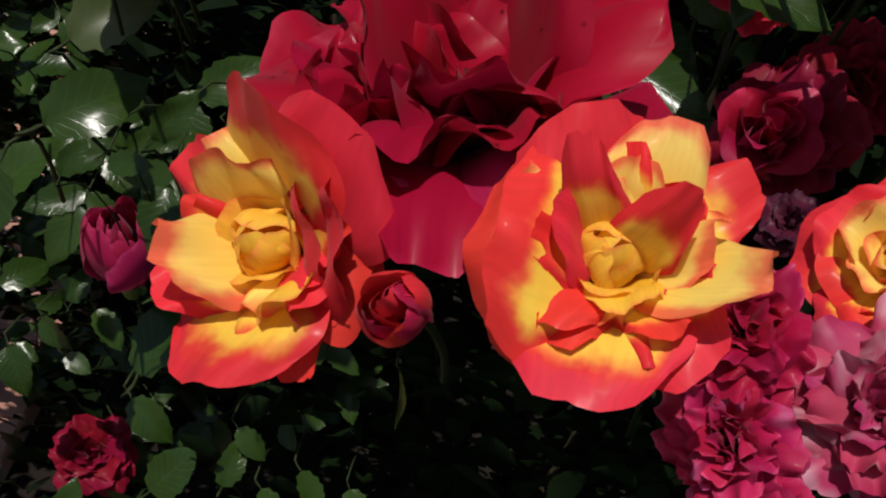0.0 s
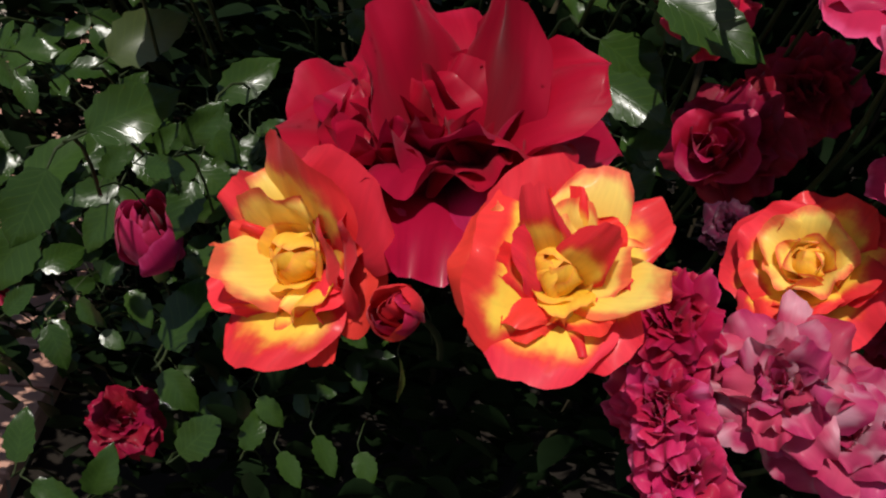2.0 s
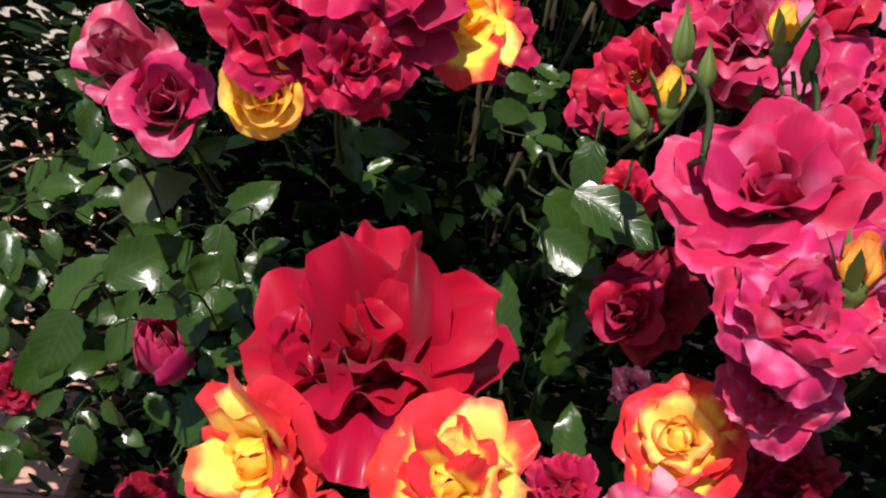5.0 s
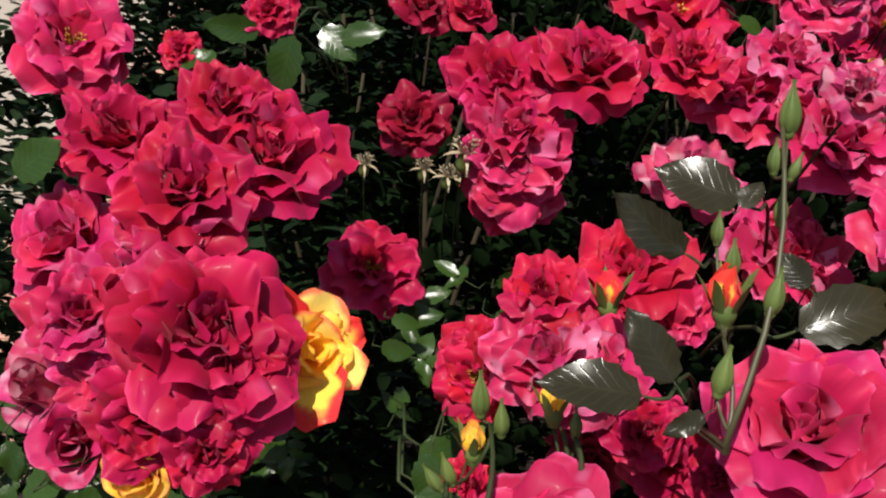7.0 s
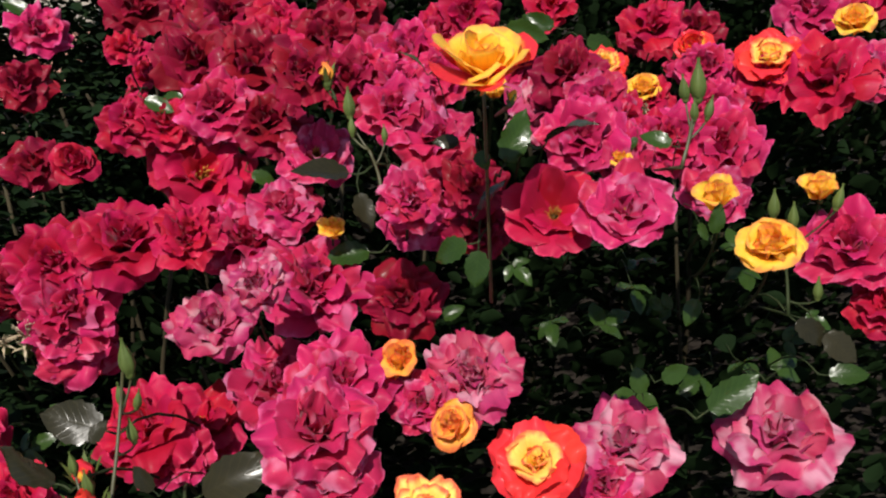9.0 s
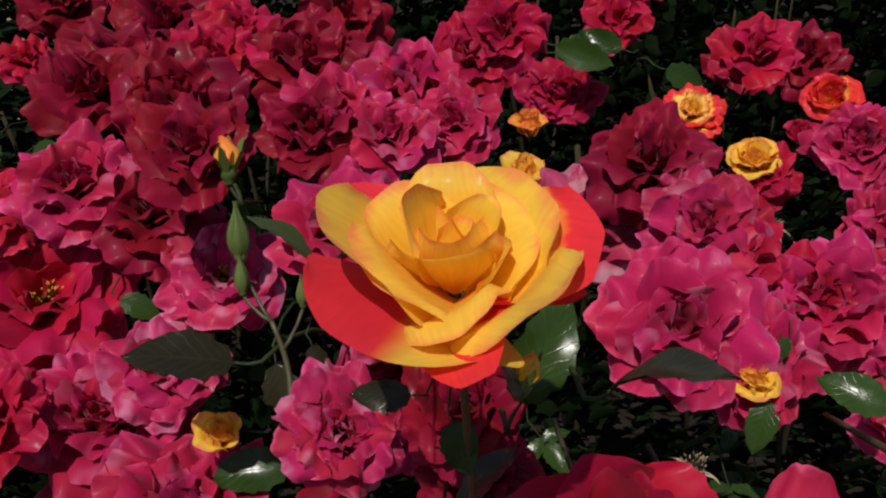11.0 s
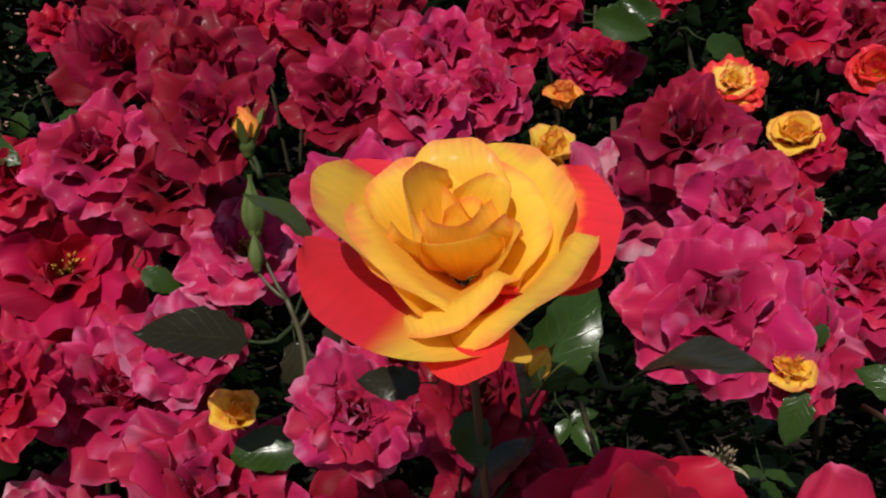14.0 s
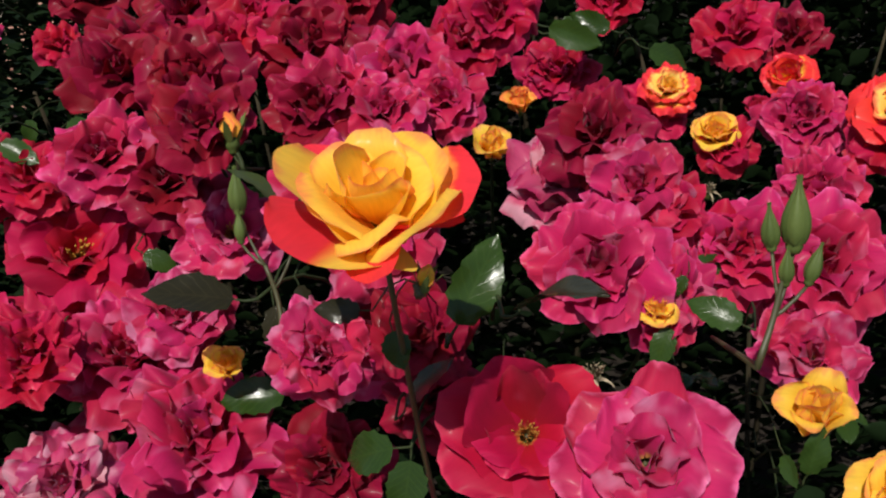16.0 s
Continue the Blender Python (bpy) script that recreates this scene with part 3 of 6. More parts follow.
def shaped_rose(centre, diameter, axis, right, label, stem=0.3, way=(0.08, 1.0, -0.4)):
    """Root of a rose whose petals are set one by one: z looks out of its face, x runs along right."""
    z = Vector(axis).normalized()
    x = Vector(right)
    x = (x - z * x.dot(z)).normalized()
    m = Matrix((x, z.cross(x), z)).transposed().to_4x4()
    root = new("rose")
    root.matrix_world = Matrix.Translation(Vector(centre) - z * diameter * 0.2) @ m @ Matrix.Scale(diameter / 2, 4)
    tagged(root, label, "rose", "roses of the bed")
    piece("calyx", CALYX, root)
    for k in range(5):
        piece("sepal", SEPAL_ME, root, pose(0, 0, -0.02, 0, 0, 72 * k))
    stem_part(root, z, stem, 0.0017, STEM_RED, 1.0, way)
    return root


def set_petal(root, phi, a0, a1, L, W, cup=0.25, ruf=0.05, roll=0.1, z=0.0, colour="crimson", r0=0.08, twist=0.0, point=0.04, late=1.3, plain=1.0, at=(0.0, 0.0), reflex=0.0):
    rng = random.Random(int(phi * 7 + L * 1000 + a1))
    me = petal_mesh(rng, L, W, a0, a1, cup, ruf, roll, point, nu=16, nv=16, r0=r0, late=late, plain=plain, reflex=reflex)
    return piece("petal", me, root, pose(*at, z, 0, 0, phi) @ pose(0, 0, 0, twist, 0, 0), mat=COL[colour])


def dew(petal, count, seed, size=0.0009):
    """Small water drops resting on a petal."""
    rng = random.Random(seed)
    grow = petal.matrix_world.to_scale().x if petal.parent is None else petal.parent.matrix_world.to_scale().x
    for _ in range(count):
        v = petal.data.vertices[rng.randrange(len(petal.data.vertices) // 2, len(petal.data.vertices) - 16)]
        piece("dew_drop", DROP_ME, petal, Matrix.Translation(v.co) @ Matrix.Scale(size * rng.uniform(0.6, 1.2) / grow, 4))


HIP_TUFT = STAMENS.copy()
HIP_TUFT.materials[0] = DRY
HIP_SEPAL = sepal_mesh(0.9, 0.12, 80, 150)
HIP_SEPAL.materials[0] = DRY


DROP_ME = mesh_of("dew_drop", *lathe([(0.05, -0.7), (0.6, -0.6), (0.95, -0.1), (0.8, 0.45), (0.4, 0.75), (0.03, 0.85)], 8), DEW)


def spent_hip(centre, axis, size):
    """A rose that has dropped its petals: green hip, straw-dry sepals, a tuft of dead stamens."""
    root = new("rose_hip")
    root.matrix_world = facing(centre, axis, 20, size)
    tagged(root, "spent rose hip with straw-dry sepals and dead stamens", "rose hip", "spent rose hips")
    piece("hip", CALYX, root, Matrix.Scale(2.2, 4))
    for k in range(5):
        piece("sepal", HIP_SEPAL, root, pose(0, 0, 0, 0, 0, 72 * k + 11 * (k % 2)))
    tagged(piece("stamen_tuft", HIP_TUFT, root, Matrix.Scale(1.9, 4), "dead brown stamens"), kind="stuff")
    stem_part(root, axis, 0.18, 0.0013, STEM, 0.3)
    return root


# ---- leaves ----
def leaflet_mesh(rng, name="leaflet", nv=11, width=0.31, mat=None):
    """A pointed oval leaflet of unit length along +x: folded at the midrib, saw-toothed, a little wavy."""
    verts, uvs = [], []
    fold, bend, wave = rng.uniform(0.12, 0.42), rng.uniform(-0.3, 0.05), rng.uniform(0.015, 0.05)
    for j in range(nv + 1):
        v = j / nv
        w = width * (math.sin(math.pi * v ** 0.8) ** 0.75 if 0 < v < 1 else 0.0)
        tooth = 0.022 if j % 2 else -0.012
        for i, u in enumerate((-1, -0.5, 0, 0.5, 1)):
            y = u * (w + (tooth if abs(u) == 1 and 0 < j < nv else 0))
            verts.append((v - (0.03 if abs(u) == 1 and j % 2 else 0), y, abs(u) * w * fold + bend * v * v + wave * math.sin(9 * v + u * 3) * abs(u)))
            uvs.append(((u + 1) / 2, v))
    return mesh_of(name, verts, sheet_faces(4, nv), mat or LEAF, uvs)


LEAFLETS = [leaflet_mesh(random.Random(40 + k), width=0.25 + 0.025 * (k % 4)) for k in range(6)]


def leaf_frame(base, along, normal, size):
    x = Vector(along).normalized()
    z = Vector(normal)
    z = (z - x * z.dot(x)).normalized()
    y = z.cross(x)
    m = Matrix((x, y, z)).transposed().to_4x4()
    return Matrix.Translation(base) @ m @ Matrix.Scale(size, 4)


def leaf_spray(base, along, normal, length, count=5, mat=None, label=""):
    """A rose leaf: a stalk with one end leaflet and pairs along it; each leaflet is a part. length is that of the end leaflet."""
    rng = random.Random(str(tuple(round(c, 3) for c in base)))
    root = new("rose_leaf")
    root.matrix_world = leaf_frame(base, along, normal, length)
    mat = mat or LEAF
    tagged(root, label or ("bronze-green glossy rose leaf with serrated edges" if mat is LEAF_DARK else "dark green glossy rose leaf with serrated edges"), "leaf", "rose leaves")
    pairs = (count - 1) // 2
    reach = 0.25 + 0.62 * pairs
    pts = [(reach * k / 4, 0, -0.04 * math.sin(math.pi * k / 4)) for k in range(5)]
    inv = root.matrix_world.to_3x3().inverted()
    down = [inv @ Vector((0.006 * k, 0.026 * k, -0.005 * k * k)) + Vector((-0.12 * k, 0, 0)) for k in (4, 3, 2, 1)]
    v, f = tube(down + pts, [0.026, 0.026, 0.025, 0.024, 0.022, 0.02, 0.018, 0.016, 0.012], 5)
    piece("stalk", mesh_of("stalk", v, f, STEM), root)
    piece("leaflet", rng.choice(LEAFLETS), root, pose(reach, 0, 0, rng.uniform(-12, 12), rng.uniform(-12, 12), rng.uniform(-8, 8)), mat=mat)
    for p in range(pairs):
        for s in (-1, 1):
            sz = rng.uniform(0.72, 0.95) * (0.92 if p else 1)
            piece("leaflet", rng.choice(LEAFLETS), root,
                  pose(reach - 0.22 - 0.62 * p, 0.02 * s, 0, rng.uniform(-22, 22), rng.uniform(-14, 14), s * rng.uniform(48, 70)) @ Matrix.Scale(sz, 4), mat=mat)
    return root


# ---- buds ----
BUD_LINE = [(0.04, -0.5), (0.10, -0.46), (0.13, -0.38), (0.125, -0.31), (0.165, -0.22), (0.195, -0.07), (0.18, 0.10), (0.13, 0.26), (0.078, 0.39), (0.036, 0.49), (0.008, 0.60)]
BUD_ME = mesh_of("bud_body", *lathe(BUD_LINE, 12), SEPAL)


def hugging_sepal():
    """A sepal that lies on the bud from its shoulder to a fine tip above it."""
    line, verts = BUD_LINE[3:] + [(0.02, 0.70)], []
    for k, (r, z) in enumerate(line):
        half = (0.45, 0.6, 0.62, 0.6, 0.58, 0.6, 0.62, 0.7, 0.5)[k]
        for u in (-1, -0.5, 0, 0.5, 1):
            a, q = u * half, r + 0.034 - 0.030 * abs(u)
            verts.append((q * math.cos(a), q * math.sin(a), z))
    return mesh_of("sepal", verts, sheet_faces(4, len(line) - 1), SEPAL)


BUD_SEPAL = hugging_sepal()
BUD_SEPAL_OPEN = sepal_mesh(0.8, 0.13, 24, 34)
BUD_PETALS = [petal_mesh(random.Random(70 + k), 0.82, 0.30, 14 - 2 * k, -12, 0.9, 0.015, nu=6, nv=6, r0=0.07) for k in range(3)]


def bud(parent, centre, axis, length, colour=None):
    """A bud as part of a spray: body, sepals and, when it shows colour, petals."""
    m = parent.matrix_world.inverted() @ facing(centre, axis, random.Random(str(centre)).uniform(0, 360), length)
    b = new("bud", BUD_ME)
    b.parent = parent
    b.matrix_local = m if not colour else m @ Matrix.Diagonal((1.0, 1.0, 0.62, 1)) @ Matrix.Translation((0, 0, -0.3))
    inner = Matrix() if not colour else Matrix.Diagonal((1, 1, 1 / 0.62, 1))
    for k in range(5):
        if colour:
            piece("sepal", BUD_SEPAL_OPEN, b, inner @ pose(0, 0, -0.05, 0, 0, 72 * k + 9) @ Matrix.Translation((0.08, 0, 0)))
        else:
            piece("sepal", BUD_SEPAL, b, pose(0, 0, 0, 0, 0, 72 * k + 9))
    if colour:
        for k in range(6):
            piece("petal", BUD_PETALS[k % 3], b, inner @ pose(0, 0, -0.05, 0, 0, 60 * k + 25 * (k // 3)) @ Matrix.Scale(1.0 - 0.1 * (k // 3), 4), mat=COL[colour])
    return b


def bud_spray(foot, tip, buds, label, thick=0.0018, mat=None):
    """A stem from foot to tip with side stalks to each bud: buds are (centre, axis, length, colour or None)."""
    root = new("rosebud_spray")
    root.matrix_world = Matrix.Translation(foot)
    tagged(root, label, "rosebud", "rosebuds")
    f, t = Vector(foot), Vector(tip)
    mat = mat or STEM
    bow = (t - f).orthogonal().normalized() * (t - f).length * 0.08
    pts = [f.lerp(t, k / 6) + bow * math.sin(math.pi * k / 6) - f for k in range(7)]
    low = Vector((0.05, 0.85, -0.5)).normalized() * 0.03                       # the stem runs on back into the bush
    v, fc = tube([low * 3, low * 2, low] + pts, [thick * 0.7, thick * 0.9, thick] + [thick * (1.2 - 0.07 * k) for k in range(7)], 6)
    piece("stem", mesh_of("stem", v, fc, mat), root)
    for c, ax, ln, colour in buds:
        c, ax = Vector(c), Vector(ax).normalized()
        near = min(pts[1:], key=lambda p: (p + f - (c - ax * ln * 1.6)).length)
        end = c - ax * ln * 0.48 - f
        if (near - end).length > 0.004:
            mid = near.lerp(end, 0.5) - ax * 0.15 * (near - end).length
            v, fc = tube([near, near.lerp(mid, 0.6), mid.lerp(end, 0.4), end], [thick * 0.8, thick * 0.7, thick * 0.6, thick * 0.6], 5)
            piece("stalk", mesh_of("stalk", v, fc, mat), root)
        bud(root, c, ax, ln, colour)
    return root

# ---- roses of the bed ----
# opening group
rose("closed", "magenta", (-0.085, 0.828, 0.719), 0.057, (-0.01, -0.40, 0.92))
rose("closed", "ember_bud", (0.109, 0.336, 0.994), 0.018, (-0.29, -0.80, 0.50))
rose("bowl", "soft_duo", (0.282, 0.414, 0.986), 0.070, (-0.59, -0.47, 0.65))
rose("goblet", "crimson", (0.277, 0.541, 0.981), 0.040, (-0.28, -0.78, 0.57))
rose("ruffled", "crimson", (0.215, 0.377, 0.974), 0.046, (-0.55, -0.59, 0.59))
rose("ruffled", "magenta", (0.216, 0.361, 0.945), 0.048, (-0.54, -0.62, 0.58))
rose("loose", "magenta", (0.227, 0.347, 0.923), 0.047, (-0.56, -0.70, 0.45))
rose("ruffled", "pale", (0.260, 0.365, 0.959), 0.065, (-0.54, -0.56, 0.63))
rose("wide", "pale", (0.290, 0.357, 0.946), 0.066, (-0.40, -0.57, 0.72))
rose("loose", "red", (0.272, 0.587, 1.038), 0.047, (-0.37, -0.83, 0.42))
rose("ruffled", "wine", (0.390, 0.698, 0.965), 0.082, (-0.44, -0.82, 0.37))
rose("loose", "wilted", (0.274, 0.485, 0.963), 0.029, (-0.40, -0.71, 0.58))
rose("loose", "wine", (-0.133, 0.893, 0.451), 0.086, (0.14, -0.51, 0.85))

# pinks on the right shoulder
rose("wide", "magenta", (0.307, 0.450, 1.118), 0.119, (-0.34, -0.33, 0.88))
rose("loose", "pink", (0.327, 0.603, 1.151), 0.099, (-0.24, -0.41, 0.88))
rose("loose", "red", (0.430, 0.756, 1.106), 0.085, (-0.20, -0.50, 0.84))
rose("open", "red", (0.276, 0.640, 1.102), 0.073, (-0.51, -0.59, 0.63))
rose("loose", "pink", (0.306, 0.380, 1.088), 0.075, (-0.29, -0.59, 0.75))
rose("full", "pink", (0.365, 0.387, 1.102), 0.095, (-0.25, -0.36, 0.90))
rose("loose", "crimson", (0.400, 0.579, 1.098), 0.064, (-0.11, -0.63, 0.77))
rose("loose", "crimson", (0.450, 0.545, 1.084), 0.050, (-0.19, -0.59, 0.79))
rose("loose", "pink", (0.310, 0.384, 1.044), 0.057, (-0.35, -0.59, 0.72))
rose("loose", "wine", (0.294, 0.558, 0.979), 0.072, (-0.31, -0.81, 0.50))
rose("ruffled", "wine", (0.348, 0.422, 0.955), 0.057, (-0.44, -0.51, 0.74))
rose("loose", "wine", (-0.256, 0.862, 0.637), 0.062, (0.27, -0.55, 0.79))

# the tall cluster on the left
rose("loose", "crimson", (0.073, 0.651, 1.257), 0.106, (0.19, -0.47, 0.86))
rose("loose", "magenta", (0.014, 0.571, 1.205), 0.087, (-0.10, -0.54, 0.84))
rose("loose", "crimson", (0.083, 0.766, 1.274), 0.091, (0.15, -0.42, 0.90))
rose("loose", "crimson", (0.102, 0.513, 1.136), 0.061, (0.31, -0.84, 0.45))
rose("ruffled", "crimson", (0.004, 0.731, 1.261), 0.107, (-0.02, -0.44, 0.90))
rose("full", "crimson", (0.118, 0.749, 1.240), 0.140, (0.33, -0.37, 0.87))
rose("full", "magenta", (-0.034, 0.691, 1.190), 0.107, (-0.26, -0.55, 0.80))
rose("ruffled", "pink", (0.062, 0.633, 1.230), 0.078, (0.21, -0.55, 0.81))
tall_rose = rose("full", "crimson", (0.098, 0.560, 1.200), 0.140, (0.29, -0.55, 0.78))
for k, ob in enumerate([c for c in tall_rose.children if c.name.startswith("petal")][:14]):
    dew(ob, 2, 50 + k)
rose("ruffled", "magenta", (0.035, 0.553, 1.177), 0.080, (0.05, -0.72, 0.69))
rose("loose", "crimson", (0.065, 0.527, 1.154), 0.090, (0.25, -0.81, 0.53))
rose("full", "crimson", (0.118, 0.544, 1.176), 0.095, (0.47, -0.63, 0.62))
rose("goblet", "pale", (-0.061, 0.657, 1.073), 0.067, (-0.22, -0.57, 0.79))
rose("goblet", "pink", (-0.020, 0.601, 1.071), 0.054, (0.09, -0.83, 0.55))
rose("cup", "yellow", (0.054, 0.516, 1.115), 0.052, (0.14, -0.93, 0.34))
rose("open", "crimson", (0.192, 0.874, 1.062), 0.108, (0.14, -0.41, 0.90))
rose("loose", "wine", (0.230, 1.103, 1.120), 0.097, (-0.00, -0.64, 0.77))
rose("open", "magenta", (-0.132, 1.066, 1.228), 0.140, (0.29, -0.54, 0.79))
rose("loose", "red", (-0.005, 1.002, 1.236), 0.045, (0.21, -0.66, 0.72))
rose("loose", "crimson", (0.086, 1.021, 1.272), 0.058, (0.13, -0.70, 0.70))
rose("loose", "crimson", (0.320, 1.002, 1.211), 0.119, (-0.08, -0.56, 0.83))
rose("loose", "crimson", (0.332, 0.948, 1.120), 0.112, (-0.10, -0.78, 0.62))
rose("loose", "red", (0.424, 0.769, 1.124), 0.123, (-0.29, -0.39, 0.88))
rose("loose", "red", (0.326, 0.639, 1.180), 0.070, (-0.32, -0.35, 0.88))
rose("open", "red", (0.286, 0.735, 1.056), 0.073, (-0.40, -0.49, 0.78))
rose("full", "magenta", (0.356, 0.614, 1.134), 0.108, (-0.14, -0.37, 0.92))
rose("loose", "magenta", (0.458, 0.748, 1.096), 0.078, (-0.11, -0.49, 0.87))
rose("wide", "magenta", (0.481, 0.509, 1.168), 0.136, (-0.19, -0.29, 0.94))
rose("loose", "crimson", (0.425, 0.598, 1.061), 0.083, (-0.22, -0.49, 0.84))

# by the yellow trio
rose("full", "sunny", (0.705, 0.549, 1.144), 0.082, (-0.06, -0.43, 0.90))
rose("wide", "sunny", (0.664, 0.529, 1.076), 0.112, (-0.18, -0.38, 0.91))
rose("wide", "duo", (0.829, 0.626, 1.108), 0.102, (-0.17, -0.32, 0.93))
rose("loose", "pink", (0.624, 0.581, 1.183), 0.098, (-0.13, -0.39, 0.91))
rose("loose", "pale", (0.626, 0.548, 1.131), 0.074, (-0.04, -0.43, 0.90))
rose("ruffled", "pink", (0.588, 0.566, 1.155), 0.082, (-0.11, -0.47, 0.88))
rose("ruffled", "magenta", (0.589, 0.540, 1.110), 0.082, (0.00, -0.42, 0.91))
rose("goblet", "orange", (0.712, 0.732, 1.183), 0.046, (-0.16, -0.34, 0.93))
rose("cup", "orange", (0.751, 0.653, 1.152), 0.053, (-0.23, -0.38, 0.90))
rose("ruffled", "pale", (0.782, 0.709, 1.164), 0.116, (-0.24, -0.41, 0.88))
rose("loose", "pink", (0.728, 0.700, 1.146), 0.075, (-0.23, -0.50, 0.83))
rose("loose", "pink", (0.912, 0.648, 1.026), 0.089, (-0.27, -0.48, 0.84))

# the bed
rose("open", "red", (0.514, 1.071, 1.266), 0.139, (0.20, -0.39, 0.90))
rose("full", "crimson", (0.414, 1.004, 1.224), 0.140, (0.15, -0.30, 0.94))
rose("ruffled", "magenta", (0.335, 0.952, 1.173), 0.129, (0.06, -0.50, 0.86))
rose("loose", "pink", (0.336, 0.928, 1.139), 0.109, (0.17, -0.77, 0.62))
rose("ruffled", "magenta", (0.562, 0.977, 1.215), 0.132, (0.16, -0.35, 0.92))
rose("loose", "pink", (0.615, 0.985, 1.242), 0.095, (0.24, -0.40, 0.89))
rose("ruffled", "magenta", (0.635, 0.876, 1.206), 0.137, (0.22, -0.30, 0.93))
rose("loose", "pale", (0.507, 0.899, 1.154), 0.107, (0.09, -0.30, 0.95))
rose("ruffled", "pink", (0.577, 0.811, 1.118), 0.129, (0.14, -0.31, 0.94))
rose("loose", "magenta", (0.650, 0.720, 1.185), 0.114, (0.20, -0.29, 0.94))
rose("open", "red", (0.465, 0.861, 1.040), 0.126, (0.21, -0.19, 0.96))
rose("loose", "pink", (0.620, 0.610, 1.223), 0.119, (0.11, -0.36, 0.93))
rose("loose", "pale", (0.946, 0.683, 1.048), 0.122, (-0.13, -0.31, 0.94))
rose("loose", "pale", (1.109, 0.646, 1.057), 0.140, (-0.20, -0.19, 0.96))
rose("loose", "pink", (0.767, 0.901, 1.253), 0.094, (-0.13, -0.57, 0.81))
rose("loose", "wine", (0.732, 0.842, 1.180), 0.097, (-0.03, -0.71, 0.70))
rose("open", "pink", (0.660, 1.036, 1.286), 0.096, (-0.02, -0.46, 0.89))
rose("loose", "pink", (0.796, 0.916, 1.347), 0.102, (-0.00, -0.45, 0.89))
rose("loose", "magenta", (0.757, 0.941, 1.377), 0.094, (0.03, -0.47, 0.88))
rose("loose", "pale", (0.956, 1.026, 1.309), 0.113, (-0.11, -0.45, 0.89))
rose("loose", "pink", (0.994, 0.934, 1.351), 0.090, (-0.15, -0.44, 0.89))
rose("loose", "magenta", (0.933, 0.795, 1.385), 0.092, (-0.16, -0.52, 0.84))
rose("loose", "magenta", (1.126, 0.881, 1.297), 0.112, (-0.15, -0.49, 0.86))
rose("loose", "magenta", (1.071, 0.893, 1.307), 0.097, (-0.23, -0.50, 0.84))
rose("loose", "pink", (1.108, 0.856, 1.261), 0.082, (-0.34, -0.71, 0.62))
rose("loose", "magenta", (1.244, 0.777, 1.201), 0.125, (-0.32, -0.32, 0.89))
rose("loose", "red", (1.277, 0.729, 1.141), 0.095, (-0.28, -0.43, 0.86))
rose("cup", "yellow", (1.069, 0.639, 1.319), 0.064, (-0.29, -0.27, 0.92))
rose("goblet", "yellow", (1.027, 0.671, 1.362), 0.037, (-0.27, -0.18, 0.95))
rose("goblet", "yellow", (1.219, 0.811, 1.258), 0.039, (-0.14, 0.02, 0.99))
rose("full", "soft_duo", (1.193, 1.500, 1.136), 0.088, (-0.13, -0.35, 0.93))
rose("far", "red", (1.183, 1.508, 1.109), 0.104, (-0.19, -0.57, 0.80))
rose("cup", "yellow", (1.184, 1.286, 1.184), 0.062, (-0.16, -0.32, 0.93))
rose("far", "red", (1.193, 1.277, 1.170), 0.081, (-0.26, -0.63, 0.73))
rose("cup", "flame", (1.286, 1.338, 1.220), 0.068, (-0.20, -0.33, 0.92))
rose("bowl", "duo", (1.297, 1.106, 1.290), 0.093, (-0.25, -0.30, 0.92))
rose("far", "red", (1.281, 1.092, 1.269), 0.079, (-0.32, -0.51, 0.80))
rose("cup", "yellow", (1.428, 1.125, 1.318), 0.063, (-0.31, -0.29, 0.91))
rose("far", "red", (1.345, 1.039, 1.285), 0.140, (-0.33, -0.38, 0.87))
rose("far", "pink", (1.403, 1.029, 1.289), 0.093, (-0.36, -0.36, 0.86))
rose("far", "magenta", (1.566, 1.482, 1.196), 0.136, (-0.34, -0.42, 0.84))
rose("cup", "red", (0.306, 1.310, 1.190), 0.076, (0.29, -0.44, 0.85))
rose("loose", "crimson", (0.439, 1.117, 1.327), 0.090, (0.24, -0.47, 0.85))
rose("loose", "red", (0.481, 1.110, 1.324), 0.090, (0.22, -0.36, 0.91))
rose("far", "wine", (0.247, 1.321, 1.193), 0.096, (0.32, -0.44, 0.84))
rose("far", "red", (0.365, 1.649, 1.235), 0.079, (0.24, -0.52, 0.82))
rose("far", "wine", (0.216, 1.506, 1.252), 0.104, (0.32, -0.49, 0.81))
rose("far", "magenta", (0.217, 1.702, 1.272), 0.113, (0.31, -0.52, 0.80))
rose("loose", "magenta", (0.551, 1.117, 1.334), 0.107, (0.17, -0.48, 0.86))
rose("loose", "wine", (0.609, 1.095, 1.312), 0.107, (0.13, -0.47, 0.87))
rose("far", "wine", (0.500, 1.404, 1.295), 0.128, (0.19, -0.52, 0.83))
rose("far", "wine", (0.594, 1.365, 1.290), 0.136, (0.14, -0.52, 0.85))
rose("loose", "wine", (0.662, 1.021, 1.403), 0.090, (0.10, -0.50, 0.86))
rose("far", "wine", (0.544, 1.659, 1.265), 0.140, (0.16, -0.55, 0.82))
rose("far", "red", (0.631, 1.637, 1.252), 0.125, (0.12, -0.54, 0.83))
rose("far", "wine", (0.714, 1.559, 1.240), 0.140, (0.07, -0.53, 0.84))
rose("far", "magenta", (0.746, 1.379, 1.252), 0.120, (0.05, -0.51, 0.86))
rose("far", "magenta", (0.836, 1.446, 1.240), 0.136, (0.00, -0.51, 0.86))
